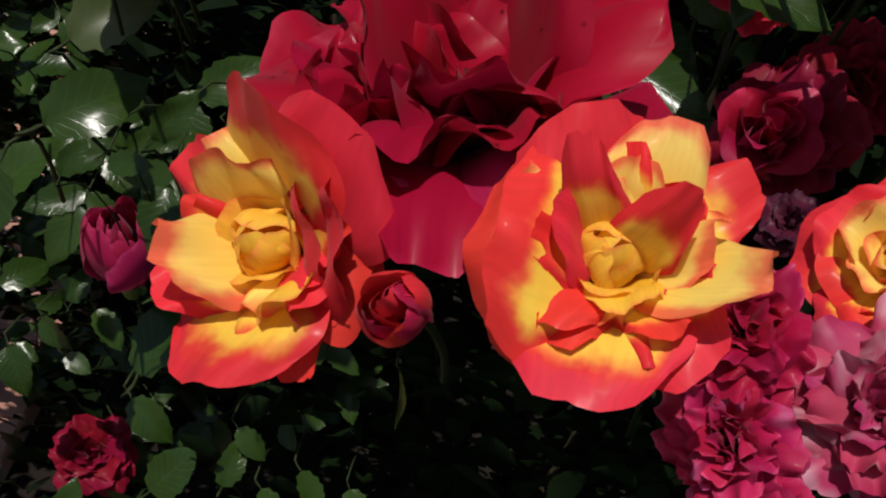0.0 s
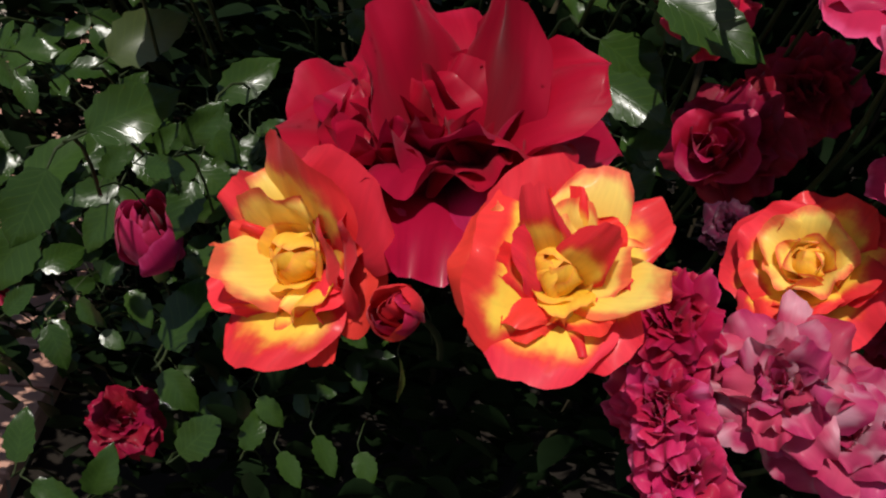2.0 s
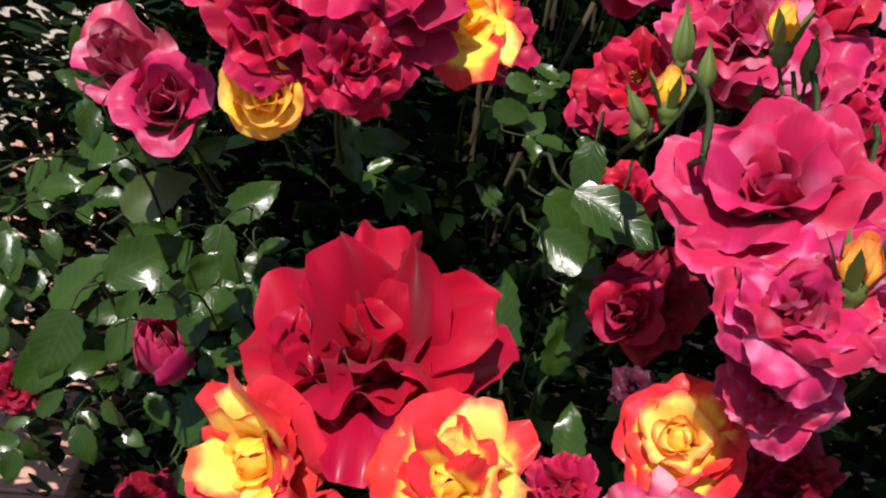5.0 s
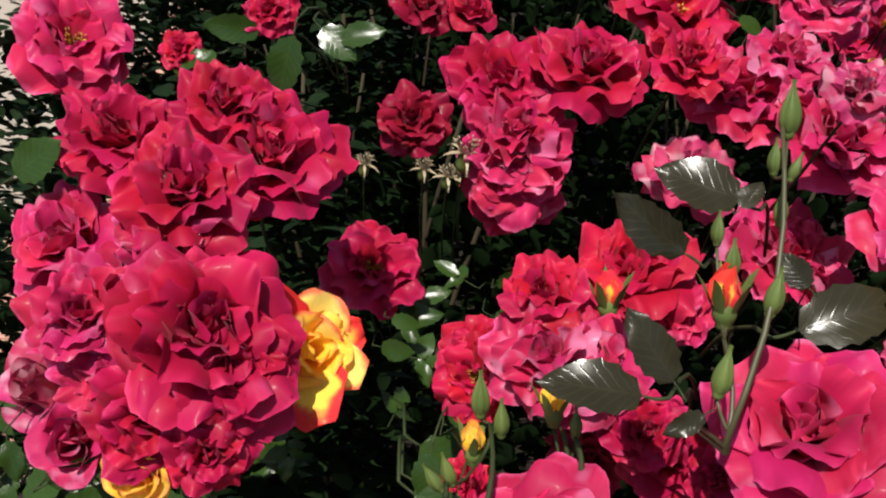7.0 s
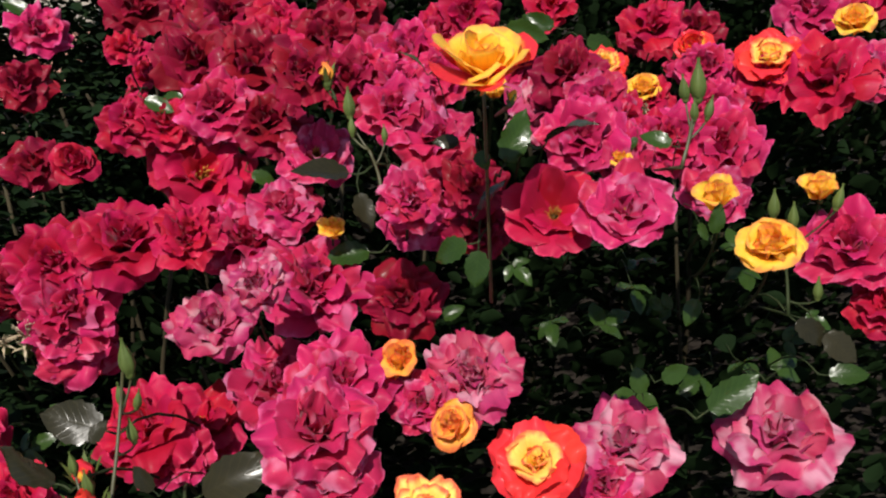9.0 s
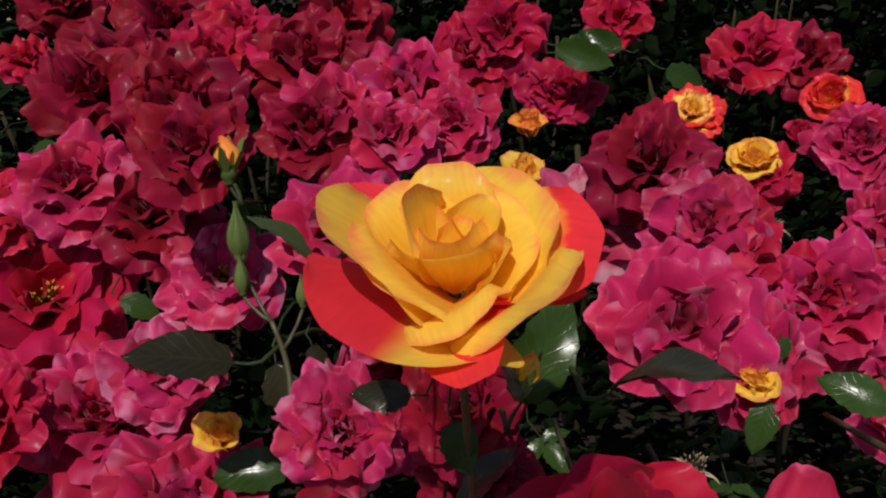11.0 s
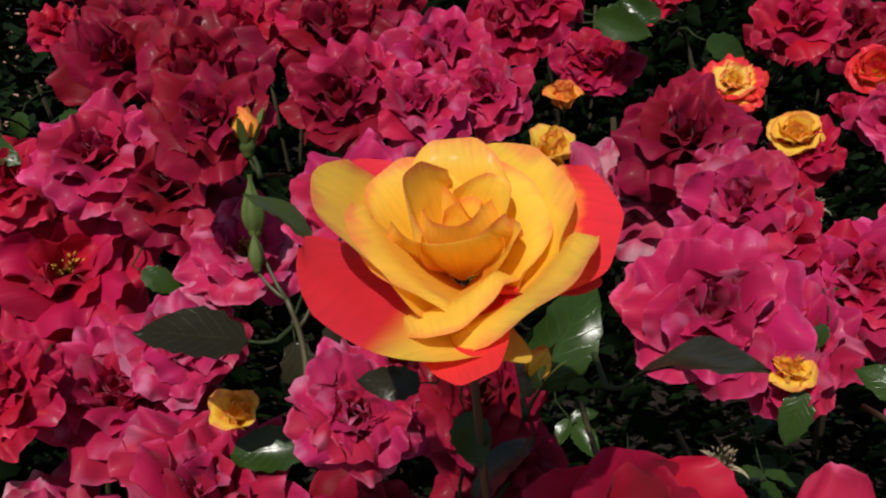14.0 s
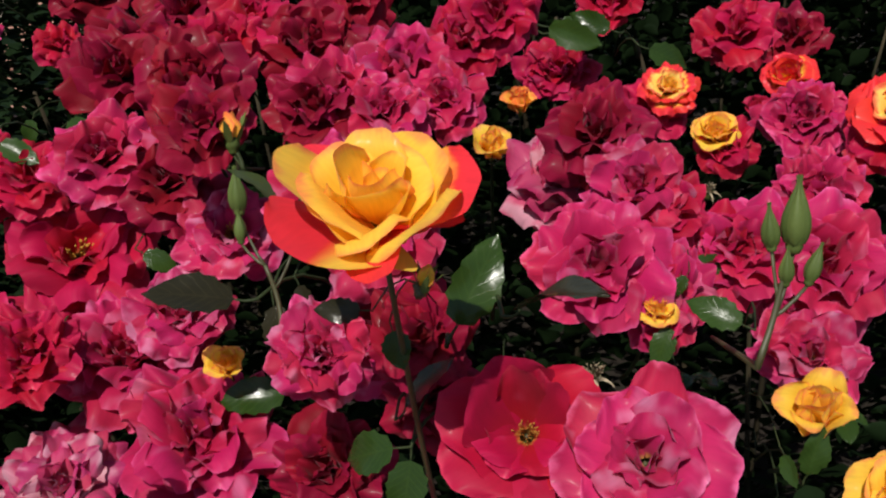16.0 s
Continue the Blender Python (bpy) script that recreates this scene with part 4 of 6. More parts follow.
rose("far", "crimson", (0.984, 1.687, 1.196), 0.140, (-0.06, -0.53, 0.85))
rose("far", "crimson", (1.127, 1.954, 0.967), 0.140, (-0.09, -0.49, 0.87))
rose("far", "red", (1.203, 1.895, 1.112), 0.122, (-0.14, -0.52, 0.85))
rose("far", "red", (1.374, 1.744, 1.098), 0.140, (-0.22, -0.47, 0.85))
rose("far", "magenta", (1.225, 1.165, 1.261), 0.092, (-0.24, -0.43, 0.87))
rose("far", "red", (1.719, 1.528, 1.202), 0.140, (-0.39, -0.41, 0.83))
rose("far", "wine", (0.768, 1.729, 1.231), 0.140, (0.05, -0.55, 0.83))
rose("far", "wine", (0.375, 1.845, 1.240), 0.140, (0.23, -0.55, 0.81))
rose("loose", "wine", (0.795, 0.904, 1.262), 0.098, (0.05, -0.70, 0.71))

# round the hero
# next two: dark wine colour stands in for shade on red petals
rose("loose", "wine", (0.816, 0.791, 1.348), 0.075, (-0.05, -0.55, 0.83))
rose("loose", "wine", (0.821, 0.782, 1.301), 0.070, (0.00, -0.50, 0.85))
rose("ruffled", "red", (0.499, 0.942, 1.254), 0.091, (0.26, -0.37, 0.89))
rose("ruffled", "pale", (0.583, 0.748, 1.299), 0.074, (0.23, -0.29, 0.93))
rose("loose", "crimson", (1.058, 0.900, 1.309), 0.073, (-0.11, -0.43, 0.89))
rose("loose", "crimson", (1.006, 0.920, 1.334), 0.083, (-0.14, -0.37, 0.92))
rose("ruffled", "magenta", (1.167, 0.987, 1.292), 0.090, (-0.27, -0.34, 0.90))
rose("far", "wine", (1.531, 1.893, 1.007), 0.136, (-0.28, -0.44, 0.86))
rose("far", "wine", (1.450, 1.948, 0.993), 0.140, (-0.24, -0.45, 0.86))
rose("loose", "magenta", (1.233, 1.165, 1.262), 0.084, (-0.28, -0.39, 0.88))
rose("loose", "red", (1.347, 1.231, 1.192), 0.093, (-0.32, -0.35, 0.88))
rose("goblet", "orange", (0.999, 1.578, 1.099), 0.045, (0.01, -0.11, 0.99))
rose("goblet", "yellow", (0.901, 1.085, 1.314), 0.036, (0.02, -0.21, 0.98))
rose("goblet", "red", (1.234, 1.294, 1.203), 0.033, (-0.13, -0.07, 0.99))
rose("loose", "wine", (0.980, 1.003, 1.362), 0.099, (-0.11, -0.43, 0.90))
rose("far", "crimson", (1.117, 1.953, 0.964), 0.140, (-0.08, -0.48, 0.87))
rose("loose", "wine", (0.582, 1.390, 1.281), 0.127, (0.24, -0.48, 0.84))
rose("loose", "wine", (0.502, 1.511, 1.273), 0.138, (0.29, -0.49, 0.82))
rose("loose", "red", (0.609, 1.552, 1.251), 0.126, (0.21, -0.51, 0.83))
rose("far", "wine", (0.740, 1.592, 1.227), 0.140, (0.12, -0.52, 0.85))
rose("loose", "wine", (0.728, 1.357, 1.242), 0.127, (0.13, -0.48, 0.87))
rose("loose", "magenta", (0.806, 1.344, 1.231), 0.112, (0.08, -0.47, 0.88))
rose("loose", "magenta", (0.882, 1.390, 1.214), 0.109, (0.02, -0.48, 0.88))
rose("far", "crimson", (0.932, 1.674, 1.169), 0.140, (-0.00, -0.51, 0.86))
rose("goblet", "yellow", (0.665, 0.889, 1.259), 0.033, (0.11, -0.38, 0.92))
rose("cup", "yellow", (0.964, 0.771, 1.363), 0.029, (-0.01, -0.30, 0.96))
rose("ruffled", "pink", (0.750, 0.802, 1.335), 0.076, (0.10, -0.54, 0.84))
rose("loose", "pink", (1.081, 0.788, 1.291), 0.078, (-0.20, -0.40, 0.88))
rose("ruffled", "magenta", (0.975, 0.790, 1.357), 0.075, (-0.15, -0.45, 0.88))


# ---- single leaves near the path ----
leaf_spray((-0.115, 0.699, 0.867), (0.062, 0.011, 0.030), (0.52, -0.73, 0.75), 0.069, 1)
leaf_spray((-0.101, 0.724, 0.913), (0.049, 0.005, 0.038), (0.53, -0.75, 0.73), 0.061, 1, LEAF_OLIVE)
leaf_spray((-0.125, 0.710, 0.855), (-0.017, -0.036, -0.049), (0.44, -0.72, 0.75), 0.062, 1)
leaf_spray((-0.159, 0.739, 0.900), (0.016, -0.014, -0.018), (0.28, -0.71, 0.72), 0.027, 1)
leaf_spray((-0.188, 0.743, 0.902), (0.009, -0.028, -0.029), (0.26, -0.84, 0.48), 0.040, 1)
leaf_spray((-0.088, 0.682, 0.843), (0.010, 0.013, 0.025), (0.24, -0.80, 0.62), 0.029, 1)
leaf_spray((-0.066, 0.691, 0.860), (0.033, -0.012, 0.002), (0.11, -0.78, 0.65), 0.034, 1)
leaf_spray((-0.039, 0.693, 0.867), (0.028, 0.010, 0.033), (0.59, -0.66, 0.93), 0.043, 1)
leaf_spray((-0.058, 0.902, 0.728), (0.041, 0.001, 0.047), (-0.51, -0.80, 0.56), 0.061, 1)
leaf_spray((-0.061, 0.943, 0.797), (0.053, 0.013, 0.042), (0.22, -0.78, 0.67), 0.068, 1)
leaf_spray((-0.210, 0.864, 0.643), (0.036, 0.022, 0.024), (-0.12, -0.76, 0.60), 0.047, 1)
leaf_spray((-0.141, 0.854, 0.636), (0.011, 0.025, 0.027), (0.42, -0.64, 0.91), 0.038, 1)
leaf_spray((-0.086, 0.818, 0.581), (0.047, 0.033, 0.076), (-0.41, -0.67, 0.76), 0.093, 1)
leaf_spray((-0.085, 0.822, 0.589), (0.032, -0.025, -0.032), (-0.24, -0.79, 0.59), 0.051, 1)
leaf_spray((-0.191, 0.846, 0.615), (0.020, -0.026, -0.033), (-0.08, -0.72, 0.69), 0.046, 1)
leaf_spray((-0.064, 0.772, 0.507), (0.044, 0.014, 0.037), (0.17, -0.72, 0.74), 0.058, 1)
leaf_spray((0.003, 0.773, 0.517), (0.017, 0.020, 0.037), (0.40, -0.63, 0.95), 0.044, 1)
leaf_spray((-0.137, 0.753, 0.465), (0.021, 0.016, 0.047), (0.47, -0.69, 0.79), 0.053, 1)
leaf_spray((-0.207, 0.768, 0.480), (0.011, 0.028, 0.046), (-0.14, -0.51, 0.99), 0.054, 1)
leaf_spray((-0.199, 0.768, 0.482), (0.049, -0.018, -0.015), (-0.18, -0.67, 0.72), 0.053, 1)
leaf_spray((-0.049, 0.747, 0.958), (0.031, 0.008, 0.025), (0.30, -0.96, 0.36), 0.040, 1)
leaf_spray((-0.134, 0.764, 0.975), (0.033, -0.024, -0.015), (0.34, -0.88, 0.43), 0.043, 1)
leaf_spray((0.009, 0.807, 0.576), (0.026, -0.018, -0.022), (0.40, -0.91, 0.49), 0.038, 1)
leaf_spray((-0.143, 0.838, 0.608), (0.025, -0.010, -0.009), (0.64, -0.75, 0.75), 0.027, 1)
leaf_spray((-0.235, 0.843, 0.604), (0.030, 0.005, 0.030), (0.53, -0.66, 0.84), 0.042, 1)
leaf_spray((-0.254, 0.875, 0.656), (0.025, -0.013, -0.022), (0.21, -0.91, 0.38), 0.035, 1)
leaf_spray((-0.122, 0.860, 0.648), (0.027, -0.021, -0.023), (0.02, -0.63, 0.88), 0.041, 1)
leaf_spray((-0.166, 0.857, 0.637), (0.021, -0.020, -0.025), (-0.31, -0.87, 0.41), 0.037, 1)
leaf_spray((-0.036, 0.848, 0.639), (0.027, -0.022, -0.037), (0.38, -0.82, 0.65), 0.050, 1)
leaf_spray((0.066, 0.789, 0.553), (0.026, -0.023, -0.028), (0.19, -0.63, 0.94), 0.044, 1)
leaf_spray((0.112, 0.780, 0.544), (0.012, -0.016, -0.029), (0.10, -0.69, 0.82), 0.035, 1)
leaf_spray((0.034, 0.781, 0.535), (0.026, -0.022, -0.022), (0.49, -0.97, 0.40), 0.040, 1)
leaf_spray((0.223, 0.666, 0.975), (0.050, -0.024, -0.024), (-0.09, -1.01, 0.27), 0.059, 1)
leaf_spray((0.243, 0.644, 0.942), (0.044, -0.013, -0.012), (-0.40, -0.69, 0.78), 0.046, 1)
leaf_spray((0.239, 0.613, 0.888), (0.033, 0.012, 0.035), (0.05, -0.62, 0.97), 0.048, 1)
leaf_spray((0.258, 0.685, 1.014), (0.039, -0.012, -0.012), (-0.44, -1.03, 0.17), 0.041, 1)
leaf_spray((0.270, 0.566, 0.812), (-0.001, 0.032, 0.041), (-0.21, -0.79, 0.62), 0.050, 1)
leaf_spray((0.222, 0.567, 1.060), (0.051, -0.024, -0.032), (-0.15, -0.67, 0.87), 0.064, 1)
leaf_spray((0.247, 0.581, 1.087), (-0.006, -0.022, -0.033), (-0.09, -0.88, 0.50), 0.039, 1)
leaf_spray((0.267, 0.566, 1.062), (-0.011, -0.018, -0.031), (-0.50, -0.69, 0.81), 0.037, 1)
leaf_spray((0.215, 0.603, 0.865), (-0.010, 0.041, 0.064), (-0.55, -0.97, 0.26), 0.075, 1)
leaf_spray((0.243, 0.602, 0.867), (0.023, 0.026, 0.050), (0.82, -0.81, 0.66), 0.060, 1)
leaf_spray((0.249, 0.631, 0.920), (0.033, 0.001, 0.028), (0.13, -0.82, 0.60), 0.042, 1)
leaf_spray((-0.237, 0.893, 0.696), (0.060, 0.023, 0.061), (0.17, -0.61, 0.87), 0.087, 1)
leaf_spray((-0.156, 0.933, 0.776), (0.036, 0.012, 0.037), (0.34, -0.75, 0.68), 0.052, 1)
leaf_spray((-0.201, 0.896, 0.704), (-0.035, -0.045, -0.065), (0.17, -0.80, 0.54), 0.085, 1)
leaf_spray((0.193, 0.804, 1.011), (0.034, -0.007, -0.003), (-0.40, -0.94, 0.36), 0.034, 1)
leaf_spray((-0.112, 0.915, 0.747), (0.021, 0.021, 0.031), (0.20, -0.73, 0.73), 0.042, 1)
leaf_spray((-0.061, 0.950, 0.814), (0.009, -0.027, -0.047), (0.03, -0.78, 0.64), 0.054, 1)
leaf_spray((-0.026, 0.903, 0.731), (-0.029, -0.013, -0.022), (0.26, -0.86, 0.51), 0.038, 1)
leaf_spray((0.112, 1.016, 1.263), (-0.017, -0.033, -0.060), (-0.11, -0.98, 0.28), 0.069, 1)
leaf_spray((0.041, 1.002, 1.234), (-0.038, -0.014, -0.008), (0.02, -0.63, 0.88), 0.041, 1)
leaf_spray((0.089, 1.009, 1.250), (-0.058, -0.005, 0.010), (0.18, -1.12, 0.06), 0.058, 1)
leaf_spray((0.129, 1.016, 1.263), (0.035, -0.022, -0.028), (0.40, -0.89, 0.47), 0.049, 1)
leaf_spray((0.144, 1.004, 1.244), (0.049, -0.004, 0.011), (0.15, -0.77, 0.69), 0.049, 1)
leaf_spray((0.007, 0.985, 1.204), (-0.023, 0.015, 0.024), (0.87, -0.81, 0.62), 0.036, 1)
leaf_spray((-0.081, 0.711, 1.227), (0.041, 0.006, 0.027), (0.28, -0.76, 0.60), 0.049, 1)
leaf_spray((-0.019, 0.730, 1.264), (-0.020, -0.011, -0.014), (0.25, -0.77, 0.62), 0.026, 1)
leaf_spray((0.225, 0.699, 0.990), (0.056, -0.030, -0.021), (0.30, -0.77, 0.70), 0.066, 1)
leaf_spray((0.257, 0.721, 1.030), (0.022, -0.024, -0.018), (0.20, -0.56, 1.07), 0.036, 1)
leaf_spray((0.204, 0.820, 1.034), (0.030, -0.006, -0.006), (0.08, -0.87, 0.54), 0.030, 1)
leaf_spray((0.307, 0.832, 1.059), (0.020, 0.016, 0.003), (0.24, -0.92, 0.48), 0.026, 1)
leaf_spray((-0.050, 0.583, 1.035), (0.045, 0.004, 0.027), (0.32, -0.82, 0.48), 0.051, 1)
leaf_spray((-0.072, 0.607, 1.074), (0.006, -0.019, -0.027), (0.15, -0.49, 1.04), 0.033, 1)
leaf_spray((0.412, 0.550, 1.254), (-0.048, 0.020, 0.028), (-1.19, -0.72, 0.67), 0.058, 1, LEAF_DARK)
leaf_spray((0.486, 0.599, 1.166), (0.075, -0.001, 0.030), (0.55, -0.35, 0.75), 0.079, 1, LEAF_DARK)
leaf_spray((0.383, 0.486, 1.202), (-0.064, 0.004, 0.005), (0.55, -0.35, 0.75), 0.063, 1, LEAF_DARK)
leaf_spray((0.393, 0.485, 1.201), (-0.027, 0.030, 0.035), (-0.60, -0.63, 0.85), 0.052, 1, LEAF_DARK)
leaf_spray((0.410, 0.482, 1.197), (-0.025, -0.012, -0.007), (-0.25, -0.84, 0.50), 0.028, 1, LEAF_DARK)
leaf_spray((0.482, 0.539, 1.240), (-0.017, 0.018, 0.015), (-0.66, -0.74, 0.62), 0.028, 1, LEAF_DARK)
leaf_spray((0.431, 0.566, 1.283), (0.015, 0.008, 0.016), (-0.49, -0.79, 0.59), 0.023, 1, LEAF_DARK)
leaf_spray((1.022, 0.666, 1.079), (0.060, 0.006, 0.034), (-0.36, -0.74, 0.64), 0.068, 1)
leaf_spray((1.066, 0.877, 1.285), (-0.036, 0.008, 0.017), (-0.37, -0.76, 0.65), 0.039, 1)
leaf_spray((1.159, 0.741, 1.139), (0.033, -0.027, -0.027), (-0.42, -0.50, 0.97), 0.049, 1, LEAF_DARK)
leaf_spray((1.191, 0.728, 1.126), (0.025, -0.030, -0.029), (-0.44, -0.69, 0.68), 0.048, 1, LEAF_DARK)
leaf_spray((1.182, 0.698, 1.080), (0.043, -0.016, -0.003), (-0.78, -0.44, 0.98), 0.046, 1)
leaf_spray((1.065, 0.772, 1.167), (-0.021, -0.021, -0.016), (-0.53, -0.56, 0.89), 0.033, 1)
leaf_spray((0.984, 0.695, 1.116), (0.032, 0.002, 0.012), (-0.45, -0.87, 0.45), 0.034, 1)
leaf_spray((0.969, 0.687, 1.101), (-0.005, 0.017, 0.027), (-0.19, -0.82, 0.57), 0.032, 1)
leaf_spray((0.767, 0.828, 1.149), (0.028, 0.003, 0.009), (-0.36, -0.81, 0.60), 0.029, 1)
leaf_spray((0.451, 1.132, 1.354), (0.033, -0.021, -0.019), (0.08, -0.78, 0.66), 0.042, 1)
leaf_spray((0.186, 1.860, 1.236), (-0.050, 0.014, 0.035), (0.79, -1.02, 0.37), 0.061, 1)
leaf_spray((1.059, 1.793, 1.121), (0.084, -0.037, -0.015), (0.03, -0.91, 0.51), 0.091, 1)
leaf_spray((1.191, 1.764, 1.102), (-0.064, 0.022, 0.024), (-0.34, -0.80, 0.59), 0.071, 1)
leaf_spray((0.454, 0.585, 1.276), (-0.052, 0.018, 0.022), (-0.04, -0.51, 1.00), 0.058, 1, LEAF_DARK)
leaf_spray((0.707, 0.851, 1.346), (-0.063, -0.000, 0.008), (0.55, -0.35, 0.75), 0.062, 1, LEAF_DARK)
leaf_spray((0.702, 0.941, 1.285), (0.002, -0.031, -0.041), (0.00, -0.85, 0.60), 0.050, 1, LEAF_DARK)
leaf_spray((0.734, 0.858, 1.356), (0.011, -0.016, -0.022), (-0.55, -0.83, 0.60), 0.028, 1, LEAF_DARK)
leaf_spray((0.717, 0.891, 1.216), (-0.056, 0.003, 0.008), (-0.38, -0.63, 0.88), 0.056, 1)
leaf_spray((0.830, 0.735, 1.382), (0.032, 0.024, 0.043), (0.25, -0.86, 0.61), 0.058, 1)
leaf_spray((0.861, 0.713, 1.418), (0.048, -0.029, 0.043), (-0.22, 0.58, 0.82), 0.056, 1, LEAF_DARK)
leaf_spray((0.802, 0.718, 1.322), (-0.042, 0.013, -0.010), (-0.26, -0.73, 0.75), 0.044, 1)
leaf_spray((0.803, 0.719, 1.323), (-0.007, -0.021, -0.032), (-0.06, -0.90, 0.52), 0.038, 1)
leaf_spray((0.991, 0.685, 1.411), (-0.027, 0.010, 0.013), (0.00, -0.75, 0.69), 0.031, 1)
leaf_spray((0.796, 0.707, 1.357), (0.028, 0.012, 0.028), (-0.67, 0.25, 0.68), 0.040, 1, LEAF_DARK)
leaf_spray((0.793, 0.696, 1.446), (-0.024, 0.002, 0.003), (0.07, -0.83, 0.65), 0.024, 1, LEAF_DARK)
leaf_spray((0.801, 0.692, 1.441), (0.004, -0.021, -0.009), (-0.09, -0.83, 0.63), 0.023, 1)
leaf_spray((0.988, 0.784, 1.378), (-0.010, -0.006, -0.012), (-0.17, -0.59, 0.93), 0.016, 1)
leaf_spray((0.569, 1.060, 1.262), (0.029, -0.014, -0.013), (0.28, -0.86, 0.55), 0.035, 1)
leaf_spray((0.506, 0.987, 1.233), (0.021, -0.016, -0.022), (0.88, -0.80, 0.64), 0.034, 1)
leaf_spray((0.974, 0.769, 1.355), (-0.012, -0.021, -0.017), (-0.29, -0.74, 0.71), 0.029, 1)
leaf_spray((1.086, 1.884, 1.063), (0.086, -0.010, 0.005), (-0.10, -0.87, 0.54), 0.085, 1)
leaf_spray((1.196, 1.674, 1.120), (0.066, -0.017, -0.028), (-0.21, -0.76, 0.68), 0.072, 1)
leaf_spray((0.384, 1.423, 1.237), (-0.015, -0.017, -0.028), (0.21, -0.57, 0.91), 0.035, 1)
leaf_spray((0.445, 1.317, 1.263), (0.034, -0.008, 0.004), (-0.04, -0.81, 0.57), 0.034, 1)
leaf_spray((1.004, 0.663, 1.344), (0.005, -0.015, -0.012), (-0.77, -0.55, 0.90), 0.019, 1)
leaf_spray((1.014, 0.650, 1.325), (0.010, 0.004, 0.030), (0.19, -0.62, 0.84), 0.031, 1)
leaf_spray((0.762, 0.676, 1.523), (-0.011, 0.007, 0.022), (0.85, 0.10, 0.49), 0.025, 1, LEAF_OLIVE)
leaf_spray((0.110, 0.332, 0.983), (0.003, -0.012, -0.010), (0.90, -0.18, 0.37), 0.015, 1, LEAF_OLIVE)

# leafy shoots at the near edge of the bush
rng_l = random.Random(31)
for k in range(64):
    lx, lz = rng_l.uniform(-0.34, 0.10), rng_l.uniform(0.42, 0.92)
    ly = 0.87 + rng_l.uniform(0.0, 0.16) + 0.25 * max(0.0, 0.8 - lz)
    turn = rng_l.uniform(0, 2 * math.pi)
    leaf_spray((lx, ly, lz), (math.cos(turn), -0.25 + 0.25 * math.sin(turn), 0.7 * math.sin(turn)), (rng_l.uniform(-0.2, 0.5), -0.75 + rng_l.uniform(-0.25, 0.25), 0.75),
               rng_l.uniform(0.034, 0.056), rng_l.choice((3, 3, 5)))

# leaves in the gaps between the flower heads
for k in range(26):
    lx, ly = (rng_l.uniform(0.84, 1.32), rng_l.uniform(0.80, 1.15)) if k < 16 else (rng_l.uniform(0.16, 0.36), rng_l.uniform(0.80, 1.0))
    turn = rng_l.uniform(0, 2 * math.pi)
    leaf_spray((lx, ly, rng_l.uniform(0.88, 1.06)), (math.cos(turn), math.sin(turn), rng_l.uniform(-0.2, 0.4)), (rng_l.uniform(-0.4, 0.4), -0.45, 0.8),
               rng_l.uniform(0.028, 0.044), 3)

# ---- buds ----
bud_spray((0.270, 0.446, 1.127), (0.283, 0.538, 1.139), [
    ((0.277, 0.546, 1.153), (-0.02, 0.22, 0.97), 0.0299, None),
    ((0.291, 0.538, 1.140), (-0.02, 0.22, 0.97), 0.0251, None),
    ((0.272, 0.531, 1.126), (-0.02, 0.22, 0.97), 0.0314, "yellow"),
    ((0.256, 0.523, 1.109), (-0.29, 0.16, 0.94), 0.0236, None)], "cluster of green rosebuds, one splitting to show yellow")
bud_spray((0.331, 0.494, 1.119), (0.328, 0.513, 1.153), [
    ((0.322, 0.522, 1.168), (-0.02, 0.22, 0.97), 0.0329, "yellow"),
    ((0.336, 0.515, 1.156), (-0.02, 0.22, 0.97), 0.0195, None)], "pair of green rosebuds, one showing a yellow slit")
bud_spray((0.338, 0.387, 1.116), (0.343, 0.393, 1.128), [
    ((0.348, 0.399, 1.139), (0.22, 0.18, 0.96), 0.0211, None),
    ((0.327, 0.382, 1.106), (0.08, 0.16, 0.98), 0.0347, "orange")], "opening yellow rosebud with spreading sepals beside a green bud")
bud_spray((0.386, 0.654, 1.123), (0.384, 0.665, 1.144), [
    ((0.383, 0.670, 1.154), (-0.02, 0.22, 0.97), 0.0415, "flame")], "red opening rosebud with spread green sepals")
bud_spray((0.415, 0.467, 1.182), (0.467, 0.609, 1.323), [
    ((0.472, 0.613, 1.330), (-0.00, 0.23, 0.97), 0.0326, None),
    ((0.462, 0.598, 1.305), (-0.00, 0.23, 0.97), 0.0212, None),
    ((0.475, 0.595, 1.300), (0.31, 0.18, 0.93), 0.0177, None),
    ((0.466, 0.582, 1.277), (-0.00, 0.23, 0.97), 0.0219, None),
    ((0.447, 0.519, 1.252), (0.15, 0.22, 0.96), 0.0281, None)], "tall stem carrying a spike of plump green rosebuds", mat=STEM_RED)
bud_spray((0.415, 0.465, 1.179), (0.423, 0.522, 1.219), [
    ((0.424, 0.535, 1.240), (-0.00, 0.23, 0.97), 0.0409, "flame"),
    ((0.419, 0.556, 1.276), (-0.00, 0.23, 0.97), 0.0198, None),
    ((0.428, 0.546, 1.260), (-0.00, 0.23, 0.97), 0.0225, None),
    ((0.413, 0.487, 1.217), (0.15, 0.22, 0.96), 0.0292, None)], "bronze stem with a red and yellow opening bud among green buds", mat=STEM_RED)
bud_spray((0.338, 0.491, 1.137), (0.335, 0.502, 1.156), [
    ((0.334, 0.507, 1.164), (-0.00, 0.23, 0.97), 0.0156, None),
    ((0.334, 0.579, 1.127), (-0.08, 0.23, 0.97), 0.0314, None)], "two round green rosebuds")
